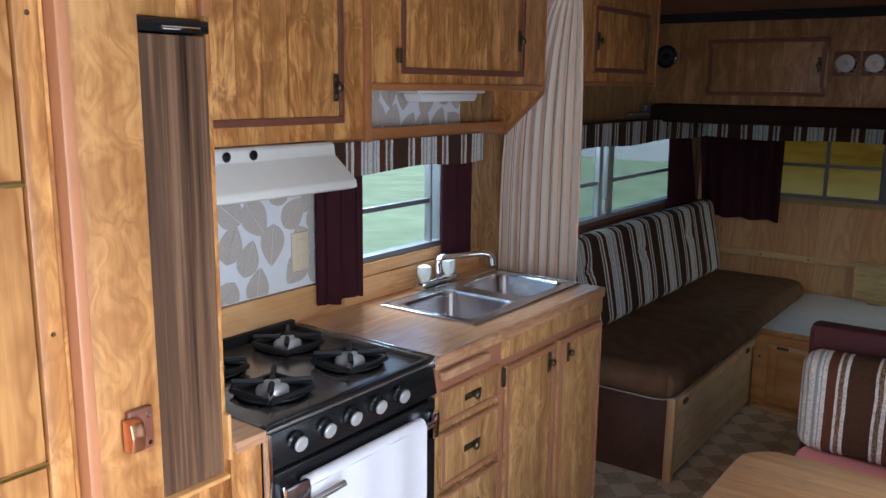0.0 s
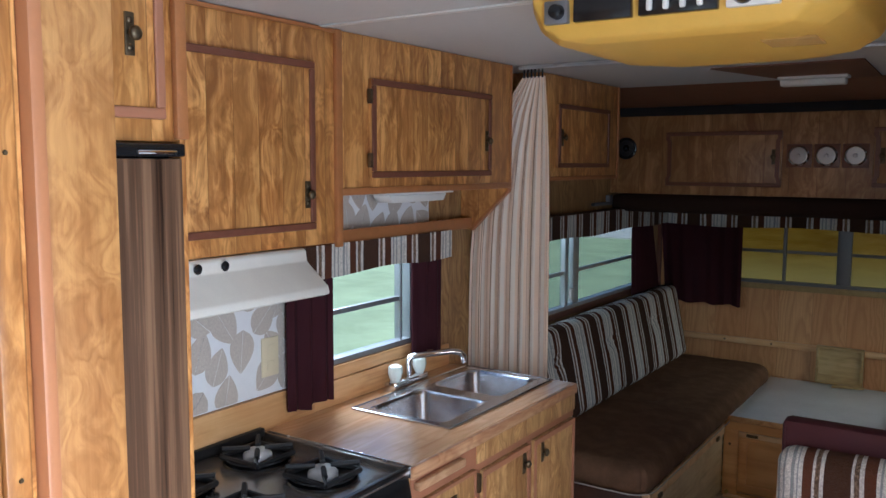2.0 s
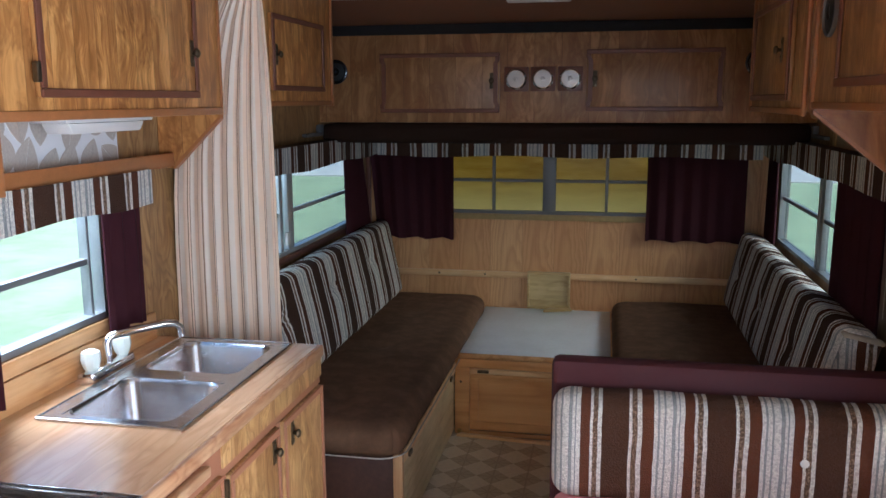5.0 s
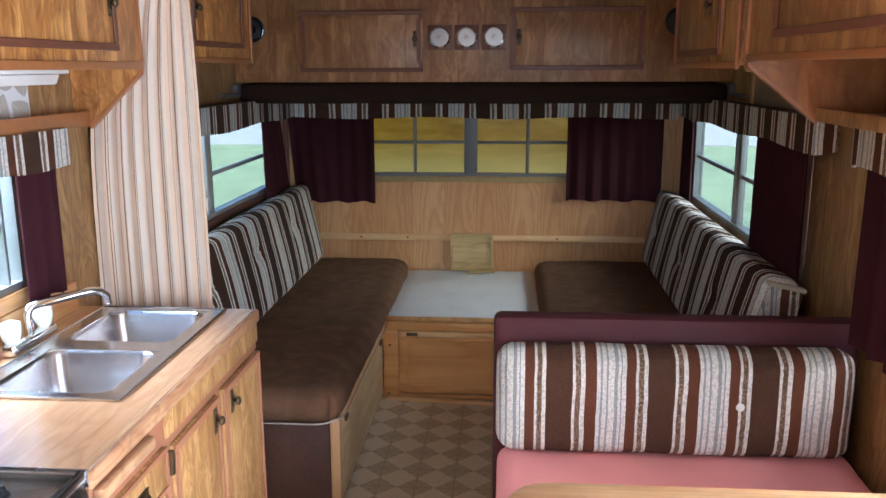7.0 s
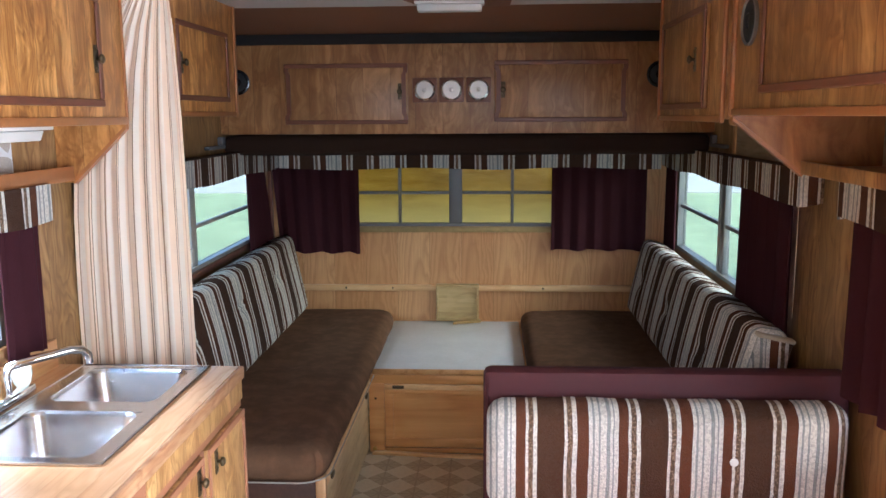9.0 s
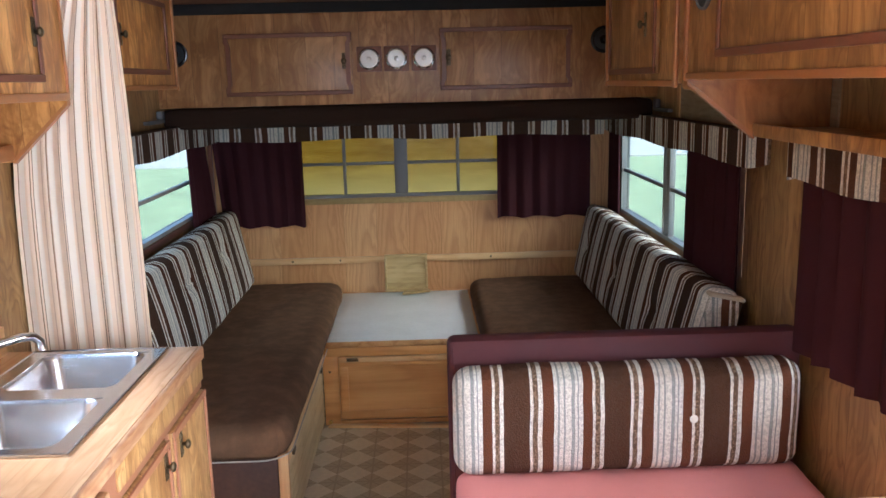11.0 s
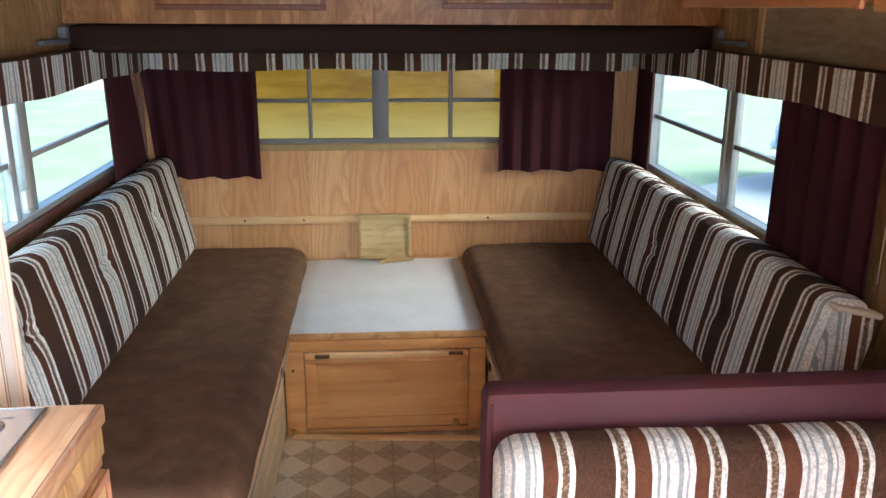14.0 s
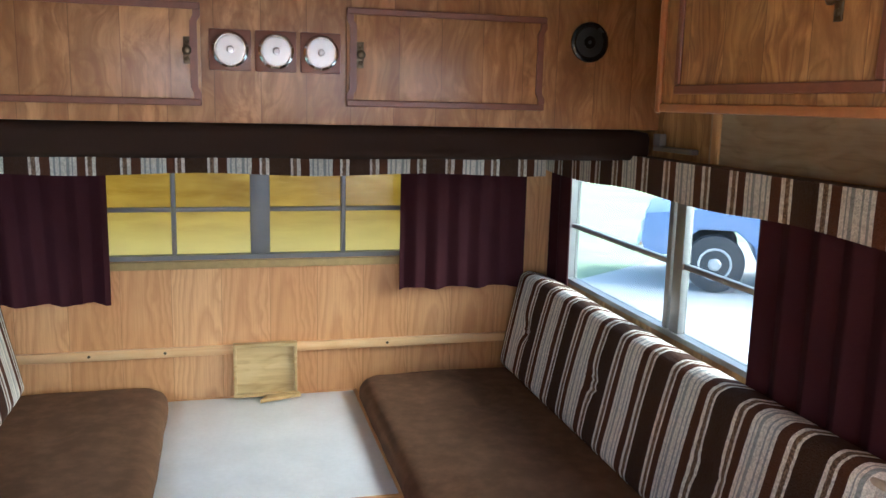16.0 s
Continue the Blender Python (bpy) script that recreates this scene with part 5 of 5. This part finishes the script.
curtain("window_curtain", drape("x", W - .052, .46, 1.0, .80, 1.42, 5, .018, .7, seed=16), "maroon", "dark maroon curtain of the lounge side window, tucked behind the cushion", "curtain", "lounge side curtains", (W - .05, .75, .8))
curtain("window_curtain", drape("x", W - .060, -.62, -.045, .850, 1.40, 5, .020, .75, seed=17), "maroon", "long dark maroon curtain of the dinette window", "curtain", "", (W - .06, -.3, .77))
single("curtain_pull", tube([(W - .04, .43, .95), (W - .04, .43, 1.35)], .001, 6), "almond", "thin pale cord beside the lounge curtain", "cord")
va = thing("valance", (1.18, 2.42, 1.33), "brown and cream striped valance over the front window", "valance")
part("front", drape("y", D - .090, .09, W - .09, 1.330, 1.441, 5, .0025, .4, seed=21), "vx", va)
va = thing("valance", (.08, 1.3, 1.34), "brown and cream striped valance along the lounge side window", "valance", "side valances")
part("front", drape("x", .084, .16, D - .085, 1.340, 1.455, 5, .0025, .4, seed=22), "vy", va)
part("top_board", solid(.004, .078, .16, D - .012, 1.450, 1.4565), "brownskirt", va)
va = thing("valance", (2.28, 1.4, 1.34), "brown and cream striped valance along the lounge side window", "valance", "side valances")
part("front", drape("x", W - .084, .325, D - .085, 1.345, 1.460, 5, .0025, .4, seed=23), "vy", va)
part("end", drape("y", .326, W - .084, W - .004, 1.345, 1.460, 1, .001, .4, seed=23), "vx", va)
part("top_board", solid(W - .078, W - .010, .33, D - .012, 1.4525, 1.4585), "brownskirt", va)
va = thing("valance", (2.28, -.5, 1.34), "brown and cream striped valance over the dinette window", "valance")
part("front", drape("x", W - .084, -1.45, .015, 1.342, 1.447, 5, .0025, .4, seed=24), "vy", va)
part("end", drape("y", .016, W - .084, W - .004, 1.342, 1.447, 1, .001, .4, seed=24), "vx", va)

# ---- dinette ----
dp = thing("dinette_partition", (1.82, .06, 0), "maroon vinyl-covered partition behind the dinette seat", "partition")
part("panel", solid(1.285, W - .004, .018, .098, 0, .885, .022, ), "vinyl", dp)
part("corner_seam", tube([(1.300, .022, .05), (1.300, .020, .862)], .0025, 6), "vinyl", dp)
bc = thing("back_cushion", (1.80, -.05, .51), "brown and cream striped dinette back cushion with one button", "cushion")
bm = cushion((1.02, .125, .325), .055, 34, puff=.010, wrinkle=.004, seed=8)
part("pad", move(bm, Matrix.Translation((1.805, -.050, .662))), "sx", bc)
part("button", lathe([(.013, 0), (.012, .006), (.005, .009)], (1.985, -.118, .672), (0, -1, .1), 16), "plastic", bc, "cream covered button")
ds = thing("dinette_bench", (1.8, -.35, 0), "oak dinette seat box with a pink covered cushion", "seat")
part("box", solid(1.31, W - .01, -.62, .012, 0, .375, .004), "cab", ds)
pk = thing("seat_cushion", (1.8, -.35, .38), "pink sheet-covered dinette seat cushion", "cushion")
part("pad", move(cushion((1.03, .60, .118), .04, 30, puff=.006, wrinkle=.005, seed=5), Matrix.Translation((1.815, -.312, .437))), "pink", pk)
dt = thing("dinette_table", (1.8, -1.1, 0), "butcher-block laminate dinette table on a metal leg", "table")


def rounded(x0, x1, y0, y1, r):
    out = []
    for px, py, a0 in ((x1, y1, 0), (x0 + r, y1 - r, 90), (x0 + r, y0 + r, 180), (x1, y0, 270)):
        if px == x1:
            out.append((px, py))
        else:
            out += [(px + r * math.cos(radians(a0 + k * 15)), py + r * math.sin(radians(a0 + k * 15))) for k in range(7)]
    return out


part("top", prism(rounded(1.325, W - .004, -1.50, -.725, .10), "z", .712, .742, .004), "table", dt)
part("leg", tube([(1.55, -1.11, .03), (1.55, -1.11, .711)], .028, 16), "chrome", dt)
part("foot", lathe([(.09, 0), (.085, .012), (.035, .03)], (1.55, -1.11, 0), (0, 0, 1), 24), "chrome", dt)

# ---- outdoors ----
single("ground", solid(-400, 400, -400, 400, -.80, -.70), "grass", kind="structure")
bm = prism([(3.2, -9), (30, -16), (30, 3), (9.4, 11.8), (3.9, 8.2), (3.0, 3)], "z", -.6995, -.675)
single("driveway", bm, "gravel", kind="structure")
single("road", solid(-120, 120, 22.6, 70, -.699, -.66), "gravel", kind="structure")


def car(px, py, ang):
    t = thing("pickup_truck", (px, py, -.675), "blue pickup truck parked on the gravel drive", "vehicle")
    m = Matrix.Translation((px, py, -.675)) @ Matrix.Rotation(ang, 4, "Z")

    def add(name, bm, mat, label=""):
        return part(name, move(bm, m), mat, t, label)

    side = [(-.85, .45), (-.92, .62), (-.88, .98), (-.2, 1.06), (.42, 1.12), (.95, 1.62), (1.2, 1.70), (2.3, 1.70), (2.5, 1.12), (4.3, 1.10), (4.35, .5), (3.55, .42), (3.5, .62), (3.28, .80), (2.95, .80), (2.75, .62), (2.7, .40), (.5, .40), (.45, .62), (.22, .80), (-.20, .80), (-.43, .62), (-.5, .45)]
    body = prism(side, "y", -.88, .88, .03)
    add("body", body, "carblue")
    for x0, x1 in ((.85, 1.45), (1.55, 2.25)):
        for y in (-.885, .885):
            add("window", prism([(x0 + (.12 if x0 < 1 else 0), 1.18), (x1, 1.18), (x1, 1.58), (x0 + (.30 if x0 < 1 else 0), 1.58)], "y", y - .004, y + .004), "tint")
    for x in (0.0, 3.12):
        for y in (-.80, .80):
            s = -1 if y < 0 else 1
            w = add("wheel", lathe([(.30, -.10), (.36, -.08), (.37, 0), (.36, .08), (.24, .10)], (x, y, .37), (0, s, 0), 28), "tyre")
            rim_ = mesh("hub", move(lathe([(.23, .09), (.20, .105), (.10, .08), (.06, .12), (.01, .125)], (x, y, .37), (0, s, 0), 24), m), "alu")
            rim_.parent = w
    add("bumper", solid(-.98, -.86, -.85, .85, .45, .62, .03), "chrome")
    for y in (-.66, .66):
        add("headlight", lathe([(.09, 0), (.08, .03), (.03, .04)], (-.90, y, .78), (-1, 0, 0), 16), "plastic")
    return t


car(7.35, 9.0, math.atan2(-.5, .85))
